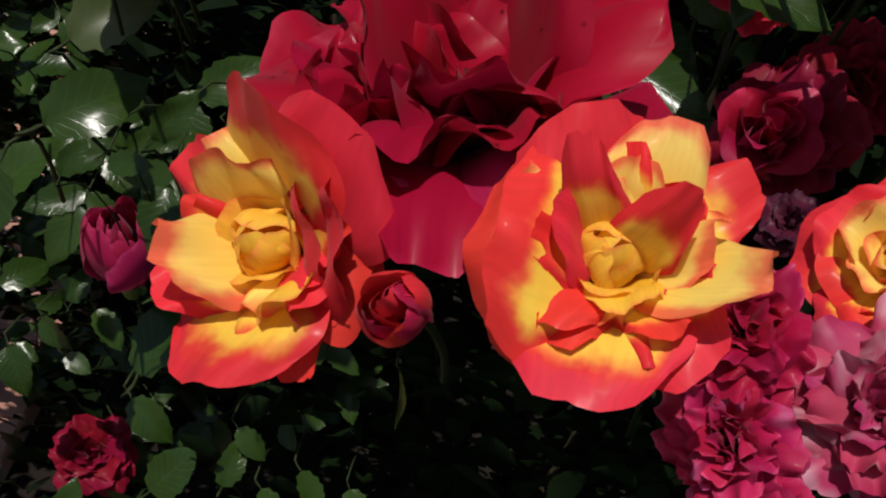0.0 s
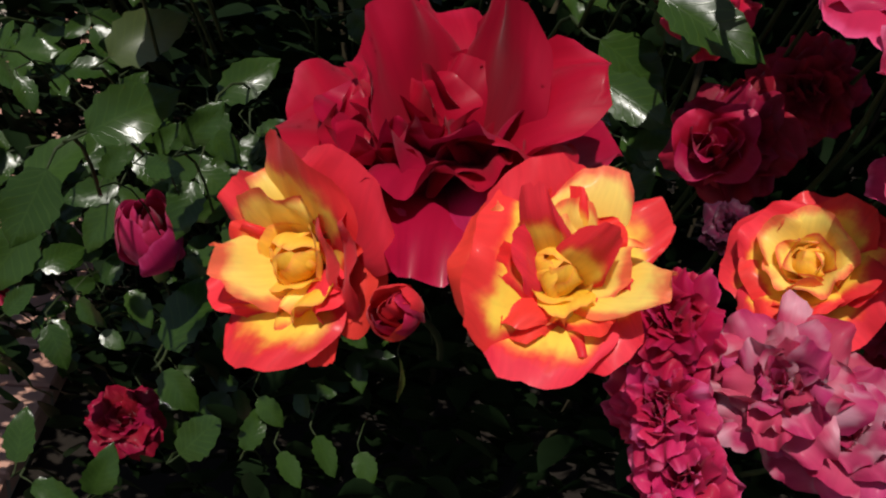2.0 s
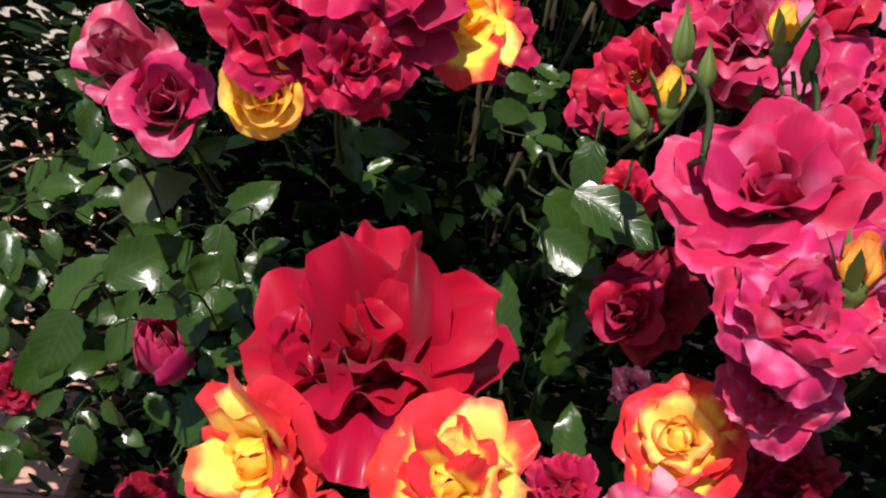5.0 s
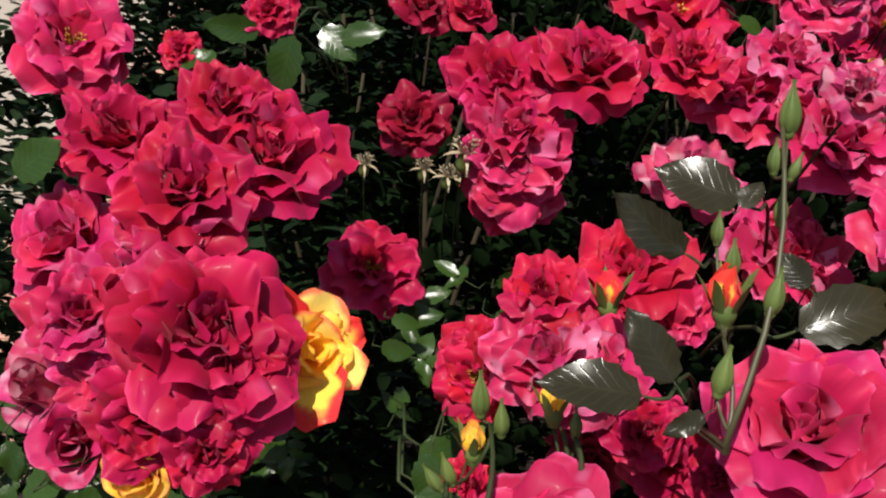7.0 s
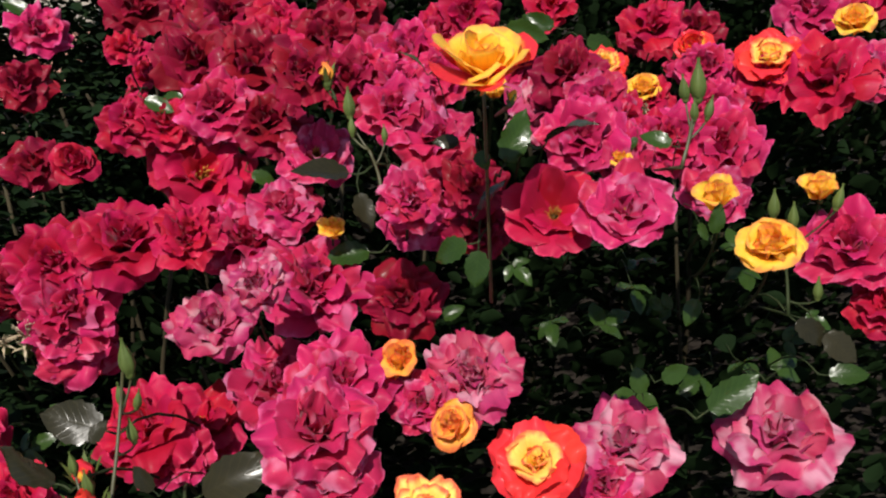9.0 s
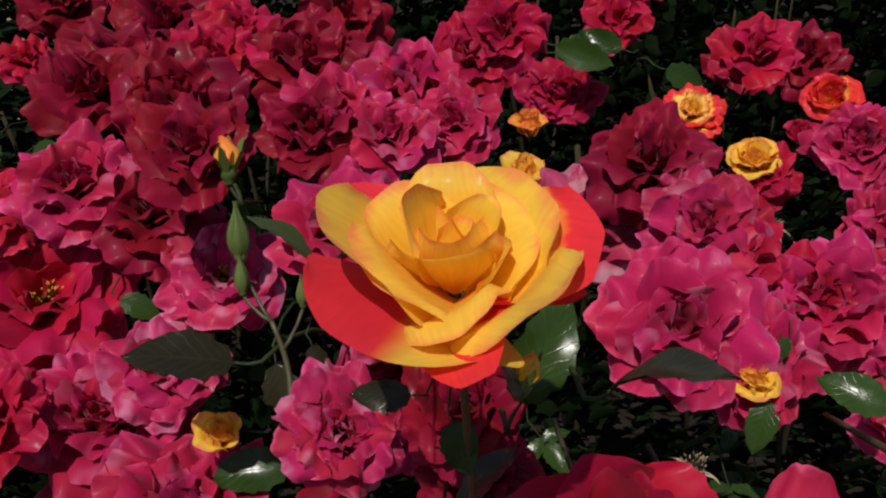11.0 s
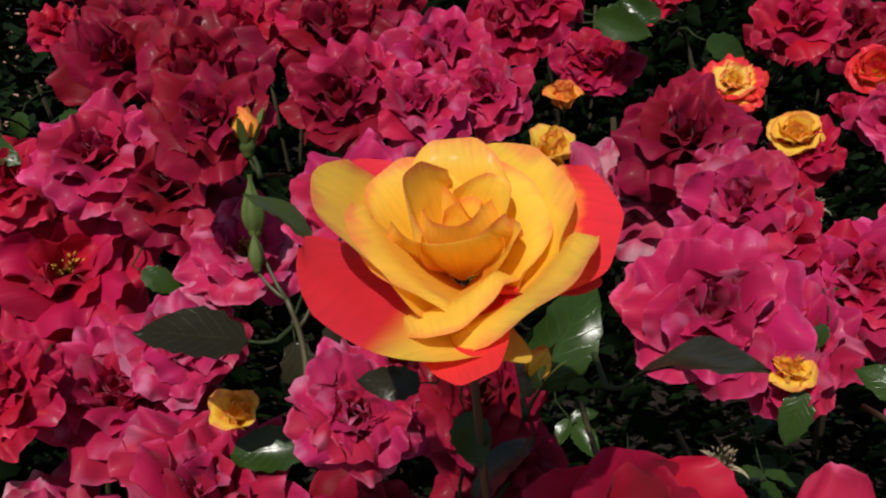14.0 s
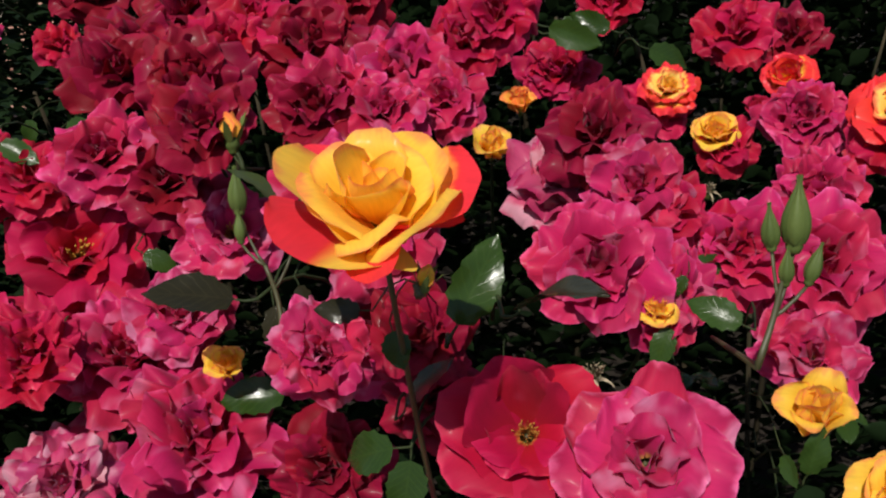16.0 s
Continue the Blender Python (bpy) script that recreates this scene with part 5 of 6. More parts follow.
bud_spray((0.253, 0.486, 1.123), (0.253, 0.489, 1.129), [
    ((0.246, 0.491, 1.132), (-0.53, 0.12, 0.84), 0.0208, None)], "small green rosebud on a short stalk")
bud_spray((0.722, 0.829, 1.326), (0.716, 0.859, 1.368), [
    ((0.703, 0.888, 1.408), (0.06, 0.27, 0.96), 0.0303, None),
    ((0.702, 0.874, 1.389), (0.06, 0.27, 0.96), 0.0209, None),
    ((0.735, 0.866, 1.379), (0.06, 0.27, 0.96), 0.0171, None)], "thin stem with small green rosebuds beside the tall yellow rose", mat=STEM_RED)
bud_spray((0.988, 0.670, 1.399), (1.009, 0.699, 1.441), [
    ((1.017, 0.711, 1.459), (0.06, 0.27, 0.96), 0.0360, None),
    ((1.003, 0.709, 1.456), (-0.06, 0.27, 0.96), 0.0231, None),
    ((1.009, 0.697, 1.439), (0.06, 0.27, 0.96), 0.0190, None),
    ((1.023, 0.696, 1.439), (0.29, 0.22, 0.93), 0.0208, None)], "cluster of four pointed green rosebuds on a bronze stem", mat=STEM_RED)
bud_spray((0.956, 0.826, 1.356), (0.956, 0.833, 1.365), [
    ((0.957, 0.839, 1.374), (0.06, 0.27, 0.96), 0.0194, None)], "single small green rosebud on its stalk")
bud_spray((0.693, 0.987, 1.372), (0.690, 0.995, 1.383), [
    ((0.687, 1.004, 1.395), (0.06, 0.27, 0.96), 0.0327, "orange")], "single rosebud showing orange-pink petals")
bud_spray((0.817, 0.619, 1.512), (0.816, 0.622, 1.516), [
    ((0.820, 0.622, 1.516), (0.30, 0.18, 0.93), 0.0140, "yellow")], "half-hidden bud under the tall yellow rose", mat=STEM_RED)
bud_spray((1.157, 0.736, 1.143), (1.165, 0.786, 1.218), [
    ((1.161, 0.805, 1.245), (0.07, 0.25, 0.97), 0.0316, None),
    ((1.181, 0.794, 1.233), (0.07, 0.25, 0.97), 0.0284, None),
    ((1.235, 0.796, 1.246), (0.29, 0.21, 0.93), 0.0284, None),
    ((1.195, 0.745, 1.162), (0.07, 0.25, 0.97), 0.0252, None)], "small green rosebuds on thin stalks")
bud_spray((0.352, 0.450, 1.142), (0.350, 0.454, 1.149), [
    ((0.321, 0.377, 1.015), (-0.05, 0.24, 0.97), 0.0097, None)], "small green rosebud on a short stalk")

# ---- spent flowers ----
spent_hip((0.180, 0.970, 1.124), (0.1, -0.2, 1.0), 0.0213)
spent_hip((0.242, 0.970, 1.119), (0.1, -0.2, 1.0), 0.0213)
spent_hip((0.267, 0.965, 1.113), (0.1, -0.2, 1.0), 0.0237)
spent_hip((0.081, 0.626, 1.232), (0.1, -0.2, 1.0), 0.0156)
spent_hip((0.283, 0.934, 1.154), (0.1, -0.2, 1.0), 0.0327)
spent_hip((0.823, 1.707, 1.155), (0.1, -0.2, 1.0), 0.0239)
spent_hip((1.072, 0.988, 1.299), (0.1, -0.2, 1.0), 0.0133)
spent_hip((0.280, 0.965, 1.113), (0.1, -0.2, 1.0), 0.0173)
spent_hip((0.910, 0.706, 1.372), (0.1, -0.2, 1.0), 0.0150)

# ---- roses shaped petal by petal ----
LEFT = ((0.071, 0.371, 0.991), 0.084, (-0.54, -0.68, 0.50), (0.99, -0.04, 0.14))
RIGHT = ((0.159, 0.335, 1.017), 0.074, (-0.21, -0.72, 0.66), (0.99, -0.04, 0.14))
TOP = ((0.124, 0.419, 1.031), 0.146, (-0.16, -0.24, 0.96), (0.99, -0.04, 0.14))
BACK = ((0.164, 0.619, 1.142), 0.122, (0.61, -0.53, 0.59), (1.00, -0.02, 0.02))
HERO = ((0.804, 0.652, 1.543), 0.0862, (0.0, -0.08, 1.0), (0.99, -0.09, -0.07))

front = shaped_rose((0.864, 0.662, 1.386), 0.096, (-0.10, -0.42, 0.90), (1, 0, 0), "bright red open rose with some petals standing upright")
for phi, a0, a1, length, width, colour in (
        (48, 26, 14, 0.98, 0.42, "red"), (80, 20, 6, 1.14, 0.34, "red"), (122, 26, 22, 1.10, 0.66, "red"), (165, 52, 78, 1.02, 0.60, "red"), (205, 62, 88, 1.00, 0.58, "red"),
        (248, 66, 96, 0.96, 0.58, "red"), (292, 66, 96, 0.96, 0.56, "red"), (335, 58, 86, 1.0, 0.58, "red"), (18, 46, 66, 0.98, 0.54, "red"),
        (100, 24, 42, 0.72, 0.44, "red"), (142, 30, 56, 0.70, 0.42, "red"), (190, 38, 66, 0.66, 0.40, "red"), (232, 44, 74, 0.60, 0.38, "red"), (280, 44, 76, 0.58, 0.36, "red"),
        (322, 40, 70, 0.60, 0.38, "red"), (10, 32, 58, 0.62, 0.38, "red"), (52, 26, 46, 0.66, 0.38, "red")):
    set_petal(front, phi, a0, a1, length, width, 0.2, 0.06, 0.08, 0.02 if length < 0.8 else 0.0, colour, plain=0.9)
tagged(piece("stamen_tuft", STAMENS, front, pose(0, 0, 0.06) @ Matrix.Scale(0.6, 4), "golden stamens"), kind="stuff")

lobed = shaped_rose((0.915, 0.618, 1.404), 0.082, (-0.12, -0.34, 0.93), (1, 0, 0), "hot pink wide rose with broad lobed petals")
for phi, a0, a1, length, width, z in (
        (66, 56, 50, 1.16, 0.46, 0.0), (20, 72, 84, 1.10, 0.66, 0.0), (128, 72, 88, 1.04, 0.62, 0.0), (176, 78, 96, 1.06, 0.66, 0.0), (226, 64, 98, 1.0, 0.64, 0.0), (282, 64, 98, 1.0, 0.66, 0.0), (330, 60, 92, 1.06, 0.66, 0.0),
        (48, 36, 66, 0.86, 0.52, 0.03), (104, 44, 72, 0.84, 0.52, 0.03), (155, 52, 82, 0.82, 0.50, 0.03), (205, 46, 80, 0.78, 0.48, 0.03), (258, 48, 84, 0.76, 0.48, 0.03), (308, 44, 78, 0.80, 0.50, 0.03),
        (350, 26, 52, 0.58, 0.38, 0.05), (70, 24, 46, 0.58, 0.38, 0.05), (142, 28, 54, 0.56, 0.36, 0.05), (214, 32, 58, 0.54, 0.34, 0.05), (286, 30, 56, 0.54, 0.36, 0.05),
        (30, 10, 14, 0.44, 0.26, 0.06), (150, 10, 12, 0.42, 0.24, 0.06), (270, 10, 14, 0.42, 0.24, 0.06)):
    set_petal(lobed, phi, a0, a1, length, width, 0.08 if length > 0.5 else 0.8, 0.10, 0.05, z, "pink", plain=1.0)

hero = shaped_rose(*HERO, "tall golden yellow rose with scarlet-flushed outer petals", 0.3, (0.05, 0.35, -1.0))
set_petal(hero, 232, 68, 63, 1.14, 0.93, 0.25, 0.012, 0.06, -0.02, "flush_side", twist=-4, plain=0.2)
set_petal(hero, 283, 60, 77, 1.26, 0.38, 0.25, 0.012, 0.1, -0.03, "ember", twist=23, plain=0.2)
set_petal(hero, 342, 46, 73, 1.11, 0.86, 0.25, 0.012, 0.06, -0.02, "blush", twist=1, plain=0.2)
set_petal(hero, 307, 58, 59, 1.07, 0.44, 0.25, 0.012, 0.06, -0.04, "ember", twist=-17, plain=0.2)
set_petal(hero, 25, 40, 38, 0.95, 0.74, 0.25, 0.012, 0.06, -0.03, "yellow", twist=0, plain=0.2)
set_petal(hero, 193, 48, 31, 1.20, 0.74, 0.2, 0.012, 0.06, -0.01, "yellow", twist=1, plain=0.2)
set_petal(hero, 139, 60, 79, 1.19, 0.42, 0.25, 0.012, 0.06, -0.03, "ember", twist=8, plain=0.2)
set_petal(hero, 86, 17, 36, 0.92, 0.43, 0.25, 0.012, 0.22, 0.01, "yellow", twist=-5, plain=0.2, late=2.5)
set_petal(hero, 13, 25, 49, 0.73, 0.65, 0.4, 0.012, 0.14, 0.04, "yellow", twist=11, plain=0.2)
set_petal(hero, 139, 34, 45, 0.84, 0.46, 0.4, 0.012, 0.14, 0.03, "yellow", twist=-6, plain=0.2)
set_petal(hero, 213, 44, 36, 0.91, 0.70, 0.2, 0.012, 0.16, 0.04, "yellow", twist=-8, plain=0.2)
set_petal(hero, 280, 54, 41, 0.99, 0.44, 0.25, 0.012, 0.4, 0.02, "yellow", twist=24, plain=0.2, late=2.0)
set_petal(hero, 310, 63, 12, 1.17, 0.68, 0.25, 0.012, 0.3, 0.03, "yellow", twist=13, plain=0.2, late=2.0)
set_petal(hero, 265, 21, 37, 0.74, 0.48, 0.5, 0.012, 0.1, 0.06, "yellow", twist=6, plain=0.2)
set_petal(hero, 335, 46, 7, 0.78, 0.27, 0.5, 0.012, 0.12, 0.05, "yellow", twist=18, plain=0.2)
set_petal(hero, 39, 20, 7, 0.72, 0.31, 0.6, 0.012, 0.1, 0.07, "yellow", twist=10, plain=0.2, point=0.1)
set_petal(hero, 161, 29, -10, 0.86, 0.35, 0.5, 0.012, 0.06, 0.12, "yellow", twist=-9, plain=0.2)
set_petal(hero, 76, 16, 34, 0.68, 0.29, 0.6, 0.012, 0.14, 0.09, "yellow", twist=-2, plain=0.2)
set_petal(hero, 266, 15, 17, 0.58, 0.33, 0.9, 0.012, 0.0, 0.09, "yellow", twist=4, plain=0.2)
set_petal(hero, 100, 15, 27, 0.53, 0.19, 0.9, 0.012, 0.0, 0.11, "yellow", twist=-13, plain=0.2)
set_petal(hero, 46, 5, 28, 0.47, 0.17, 0.9, 0.012, 0.0, 0.12, "yellow", twist=-3, plain=0.2)

left = shaped_rose(*LEFT, "open yellow rose with scarlet-edged petals")
set_petal(left, 59, 36, 33, 1.34, 0.70, 0.25, 0.05, 0.08, 0.03, "flame", twist=-10, plain=0.9, reflex=0.22)
set_petal(left, 138, 76, 80, 1.16, 0.46, 0.25, 0.05, 0.08, 0.01, "flame", twist=-14, plain=0.9, reflex=0.22)
set_petal(left, 209, 42, 47, 0.99, 0.37, 0.25, 0.05, 0.08, -0.01, "flame", twist=3, plain=0.9, reflex=0.22)
set_petal(left, 258, 47, 46, 1.24, 0.61, 0.25, 0.05, 0.04, -0.01, "flame", twist=0, plain=0.9, reflex=0.22)
set_petal(left, 290, 52, 83, 0.68, 0.59, 0.25, 0.05, 0.16, -0.01, "ember", twist=-9, plain=0.9, reflex=0.22)
set_petal(left, 7, 49, 112, 0.64, 0.79, 0.3, 0.05, 0.08, 0.01, "ember", twist=-4, plain=0.9, reflex=0.22)
set_petal(left, 49, 43, 59, 1.20, 0.69, 0.25, 0.05, 0.08, -0.03, "ember", twist=10, plain=0.9, reflex=0.22)
set_petal(left, 278, 49, 85, 0.99, 0.26, 0.25, 0.05, 0.16, -0.08, "ember", twist=-11, plain=0.9, reflex=0.22)
set_petal(left, 206, 28, 4, 0.98, 0.46, 0.25, 0.08, 0.14, 0.05, "sunny", twist=10, plain=0.9, reflex=0.22)
set_petal(left, 97, 31, 14, 0.88, 0.46, 0.25, 0.08, 0.1, 0.07, "sunny", twist=-3, plain=0.9, reflex=0.22)
set_petal(left, 4, 53, 16, 1.00, 0.57, 0.4, 0.05, 0.2, 0.03, "ember", twist=6, plain=0.9, reflex=0.22)
set_petal(left, 12, 36, 13, 0.80, 0.52, 0.5, 0.05, 0.2, 0.04, "ember", twist=0, plain=0.9, reflex=0.22)
set_petal(left, 208, 38, 57, 0.57, 0.41, 0.4, 0.05, 0.2, 0.02, "flame", twist=-7, plain=0.9, reflex=0.22)
set_petal(left, 298, 41, 27, 0.82, 0.38, 0.5, 0.05, 0.08, 0.04, "yellow", twist=2, plain=0.9, reflex=0.22)
for k in range(7):
    set_petal(left, 8 + 51.4 * k, 36 + 4 * (k % 3), 66 + 10 * (k % 2), 0.80 + 0.06 * (k % 3), 0.34, 0.2, 0.10, 0.16, 0.03, ("flame", "flame", "sunny", "flame", "ember")[k % 5], late=2.0, reflex=0.3)
for k in range(6):
    set_petal(left, 24 + 60 * k, 26 + 4 * (k % 3), 58 + 9 * (k % 2), 0.60 + 0.05 * (k % 3), 0.27, 0.3, 0.09, 0.18, 0.05, ("flame", "sunny", "ember")[k % 3], late=2.2, reflex=0.25)
set_petal(left, 20, 40, 6, 0.58, 0.36, 0.45, 0.02, 0.14, 0.06, "yellow", r0=0.04)
set_petal(left, 140, 40, 8, 0.56, 0.36, 0.45, 0.02, 0.12, 0.06, "yellow", r0=0.04)
set_petal(left, 255, 38, 6, 0.58, 0.38, 0.45, 0.02, 0.14, 0.06, "yellow", r0=0.04)
set_petal(left, 75, 48, -64, 0.68, 0.3, 0.5, 0.02, 0, 0.08, "yellow", r0=0.04)
set_petal(left, 195, 48, -64, 0.68, 0.3, 0.5, 0.02, 0, 0.08, "yellow", r0=0.04)
set_petal(left, 315, 46, -42, 0.6, 0.3, 0.5, 0.02, 0, 0.08, "yellow", r0=0.04)
set_petal(left, 130, 40, -64, 0.66, 0.26, 0.55, 0.02, 0, 0.1, "yellow", r0=0.04)
set_petal(left, 260, 40, -64, 0.66, 0.26, 0.55, 0.02, 0, 0.1, "yellow", r0=0.04)

right = shaped_rose(*RIGHT, "broad yellow rose with scarlet-edged outer petals")
set_petal(right, 168, 20, 62, 1.08, 0.90, 0.25, 0.05, 0.12, 0.01, "flame", twist=5, plain=0.9, reflex=0.22)
set_petal(right, 187, 61, 111, 0.97, 0.87, 0.25, 0.05, 0.08, -0.01, "flame", twist=-26, plain=0.9, reflex=0.22)
set_petal(right, 258, 44, 69, 1.18, 0.72, 0.25, 0.05, 0.05, 0.00, "flame", twist=13, plain=0.9, reflex=0.22)
set_petal(right, 310, 43, 78, 1.06, 0.55, 0.25, 0.05, 0.08, -0.02, "flame", twist=11, plain=0.9, reflex=0.22)
set_petal(right, 326, 40, 40, 1.22, 0.46, 0.25, 0.08, 0.08, 0.00, "sunny", twist=-21, plain=0.9, point=0.12, reflex=0.22)
set_petal(right, 28, 59, 98, 1.13, 0.42, 0.25, 0.05, 0.08, 0.00, "flame", twist=-7, plain=0.9, reflex=0.22)
set_petal(right, 74, 40, 93, 1.12, 0.49, 0.25, 0.05, 0.08, -0.00, "sunny", twist=21, plain=0.9, reflex=0.22)
set_petal(right, 86, 60, 112, 1.01, 0.28, 0.25, 0.05, 0.08, 0.00, "ember", twist=-5, plain=0.9, reflex=0.22)
set_petal(right, 103, 40, 70, 1.16, 0.70, 0.25, 0.05, 0.08, -0.06, "ember", twist=17, plain=0.9, reflex=0.22)
set_petal(right, 88, 6, 53, 1.21, 0.25, 0.4, 0.05, 0.24, 0.04, "flame", twist=-12, plain=0.9, reflex=0.22)
set_petal(right, 53, -9, 57, 1.22, 0.27, 0.25, 0.05, 0.1, 0.03, "flame", twist=14, plain=0.9, reflex=0.22)
set_petal(right, 293, 39, 39, 0.88, 0.30, 0.25, 0.05, 0.16, 0.03, "flame", twist=-6, plain=0.9, reflex=0.22)
set_petal(right, 233, 28, 61, 0.85, 0.36, 0.25, 0.05, 0.2, 0.05, "ember", twist=3, plain=0.9, reflex=0.22)
set_petal(right, 182, 27, 30, 0.83, 0.32, 0.25, 0.05, 0.16, 0.06, "flame", twist=11, plain=0.9, reflex=0.22)
set_petal(right, 83, 31, 57, 0.80, 0.32, 0.25, 0.05, 0.1, 0.03, "sunny", twist=10, plain=0.9, reflex=0.22)
set_petal(right, 348, 36, 34, 0.90, 0.38, 0.25, 0.09, 0.1, 0.05, "sunny", twist=-16, plain=0.9, reflex=0.22)
set_petal(right, 168, 21, 9, 0.83, 0.37, 0.5, 0.05, 0.25, 0.07, "ember", twist=10, plain=0.9, reflex=0.22)
set_petal(right, 277, 25, 22, 0.74, 0.34, 0.5, 0.05, 0.14, 0.05, "yellow", twist=-5, plain=0.9, reflex=0.22)
for k in range(7):
    set_petal(right, 33 + 51.4 * k, 36 + 4 * (k % 3), 66 + 10 * (k % 2), 0.80 + 0.06 * (k % 3), 0.34, 0.2, 0.10, 0.16, 0.03, ("flame", "flame", "sunny", "flame", "ember")[k % 5], late=2.0, reflex=0.3)
for k in range(6):
    set_petal(right, 24 + 60 * k, 26 + 4 * (k % 3), 58 + 9 * (k % 2), 0.60 + 0.05 * (k % 3), 0.27, 0.3, 0.09, 0.18, 0.05, ("flame", "sunny", "ember")[k % 3], late=2.2, reflex=0.25)
set_petal(right, 20, 40, 6, 0.58, 0.36, 0.45, 0.02, 0.14, 0.06, "yellow", r0=0.04)
set_petal(right, 140, 40, 8, 0.56, 0.36, 0.45, 0.02, 0.12, 0.06, "yellow", r0=0.04)
set_petal(right, 255, 38, 6, 0.58, 0.38, 0.45, 0.02, 0.14, 0.06, "yellow", r0=0.04)
set_petal(right, 75, 48, -64, 0.68, 0.3, 0.5, 0.02, 0, 0.08, "yellow", r0=0.04)
set_petal(right, 195, 48, -64, 0.68, 0.3, 0.5, 0.02, 0, 0.08, "yellow", r0=0.04)
set_petal(right, 315, 46, -42, 0.6, 0.3, 0.5, 0.02, 0, 0.08, "yellow", r0=0.04)
set_petal(right, 130, 40, -64, 0.66, 0.26, 0.55, 0.02, 0, 0.1, "yellow", r0=0.04)
set_petal(right, 260, 40, -64, 0.66, 0.26, 0.55, 0.02, 0, 0.1, "yellow", r0=0.04)

top = shaped_rose(*TOP, "large deep crimson rose with drooping outer petals")
set_petal(top, 152, 18, 17, 1.03, 0.55, 0.25, 0.07, 0.08, 0.01, "deep", twist=8, plain=0.6, reflex=0.08)
set_petal(top, 95, 53, 81, 1.10, 0.34, 0.25, 0.07, 0.08, 0.02, "deep", twist=9, plain=0.6, reflex=0.08)
set_petal(top, 22, 30, -3, 1.08, 0.48, 0.25, 0.07, 0.08, 0.01, "deep", twist=-7, plain=0.6, reflex=0.08)
set_petal(top, 355, 19, 75, 1.12, 0.51, 0.25, 0.07, 0.08, -0.04, "deep", twist=3, plain=0.6, point=0.14, reflex=0.08)
set_petal(top, 134, 94, 62, 1.18, 0.57, 0.25, 0.07, 0.08, -0.00, "deep", twist=15, plain=0.6, reflex=0.08)
set_petal(top, 1, 84, 56, 0.86, 0.54, 0.25, 0.06, 0.08, -0.07, "deep", twist=-20, plain=0.6, point=0.12, reflex=0.08)
set_petal(top, 293, 23, 81, 0.95, 0.39, 0.25, 0.06, 0.14, 0.04, "deep", twist=-23, plain=0.6, reflex=0.08)
set_petal(top, 196, 52, 66, 0.95, 0.58, 0.25, 0.06, 0.14, 0.02, "deep", twist=1, plain=0.6, reflex=0.08)
set_petal(top, 255, 35, 70, 0.93, 0.33, 0.25, 0.07, 0.2, 0.02, "deep", twist=19, plain=0.6, reflex=0.08)
set_petal(top, 283, 40, 51, 0.95, 0.28, 0.25, 0.07, 0.2, 0.01, "deep", twist=2, plain=0.6, reflex=0.08)
set_petal(top, 110, 36, 42, 0.84, 0.21, 0.25, 0.07, 0.08, 0.01, "deep", twist=-4, plain=0.6, reflex=0.08)
set_petal(top, 58, 24, 39, 0.60, 0.38, 0.25, 0.06, 0.08, 0.03, "deep", twist=-2, plain=0.6, reflex=0.08)
set_petal(top, 346, 26, 42, 0.63, 0.35, 0.25, 0.06, 0.08, 0.04, "deep", twist=0, plain=0.6, reflex=0.08)
set_petal(top, 269, 23, 51, 0.92, 0.28, 0.25, 0.06, 0.08, 0.05, "deep", twist=-6, plain=0.6, reflex=0.08)
set_petal(top, 277, 50, 84, 0.92, 0.42, 0.25, 0.12, 0.4, 0.02, "magenta", twist=14, plain=0.6, reflex=0.08)
set_petal(top, 262, 43, 114, 1.12, 0.38, 0.25, 0.06, 0.08, -0.04, "deep", twist=-1, plain=0.6, reflex=0.08)
set_petal(top, 222, 51, 121, 0.73, 0.52, 0.25, 0.06, 0.08, -0.04, "deep", twist=8, plain=0.6, reflex=0.08)
for k in range(9):
    set_petal(top, 15 + 40 * k, 30 + 7 * (k % 3), 62 + 11 * (k % 2), 0.64 + 0.07 * (k % 4), 0.33, 0.2, 0.13, 0.14, 0.05, "deep", late=1.9, reflex=0.2)
set_petal(top, 20, 30, 44, 0.52, 0.36, 0.5, 0.06, 0.12, 0.14, "deep", at=(-0.26, -0.10))
set_petal(top, 95, 26, 40, 0.56, 0.36, 0.5, 0.06, 0.12, 0.14, "deep", at=(-0.26, -0.10))
set_petal(top, 160, 34, 56, 0.56, 0.36, 0.5, 0.06, 0.12, 0.14, "deep", at=(-0.26, -0.10))
set_petal(top, 225, 34, 58, 0.54, 0.38, 0.5, 0.06, 0.12, 0.14, "deep", at=(-0.26, -0.10))
set_petal(top, 290, 32, 52, 0.50, 0.36, 0.5, 0.06, 0.12, 0.14, "deep", at=(-0.26, -0.10))
set_petal(top, 60, 14, 14, 0.46, 0.28, 0.5, 0.06, 0.12, 0.14, "deep", at=(-0.26, -0.10))
set_petal(top, 180, 14, 16, 0.46, 0.28, 0.5, 0.06, 0.12, 0.14, "deep", at=(-0.26, -0.10))
set_petal(top, 300, 14, 14, 0.44, 0.28, 0.5, 0.06, 0.12, 0.14, "deep", at=(-0.26, -0.10))
set_petal(top, 120, 6, -6, 0.40, 0.22, 0.5, 0.06, 0.12, 0.14, "deep", at=(-0.26, -0.10))
set_petal(top, 270, 6, -6, 0.40, 0.22, 0.5, 0.06, 0.12, 0.14, "deep", at=(-0.26, -0.10))

for k, ob in enumerate([c for c in top.children if c.name.startswith("petal")][:12]):
    dew(ob, 3, k)

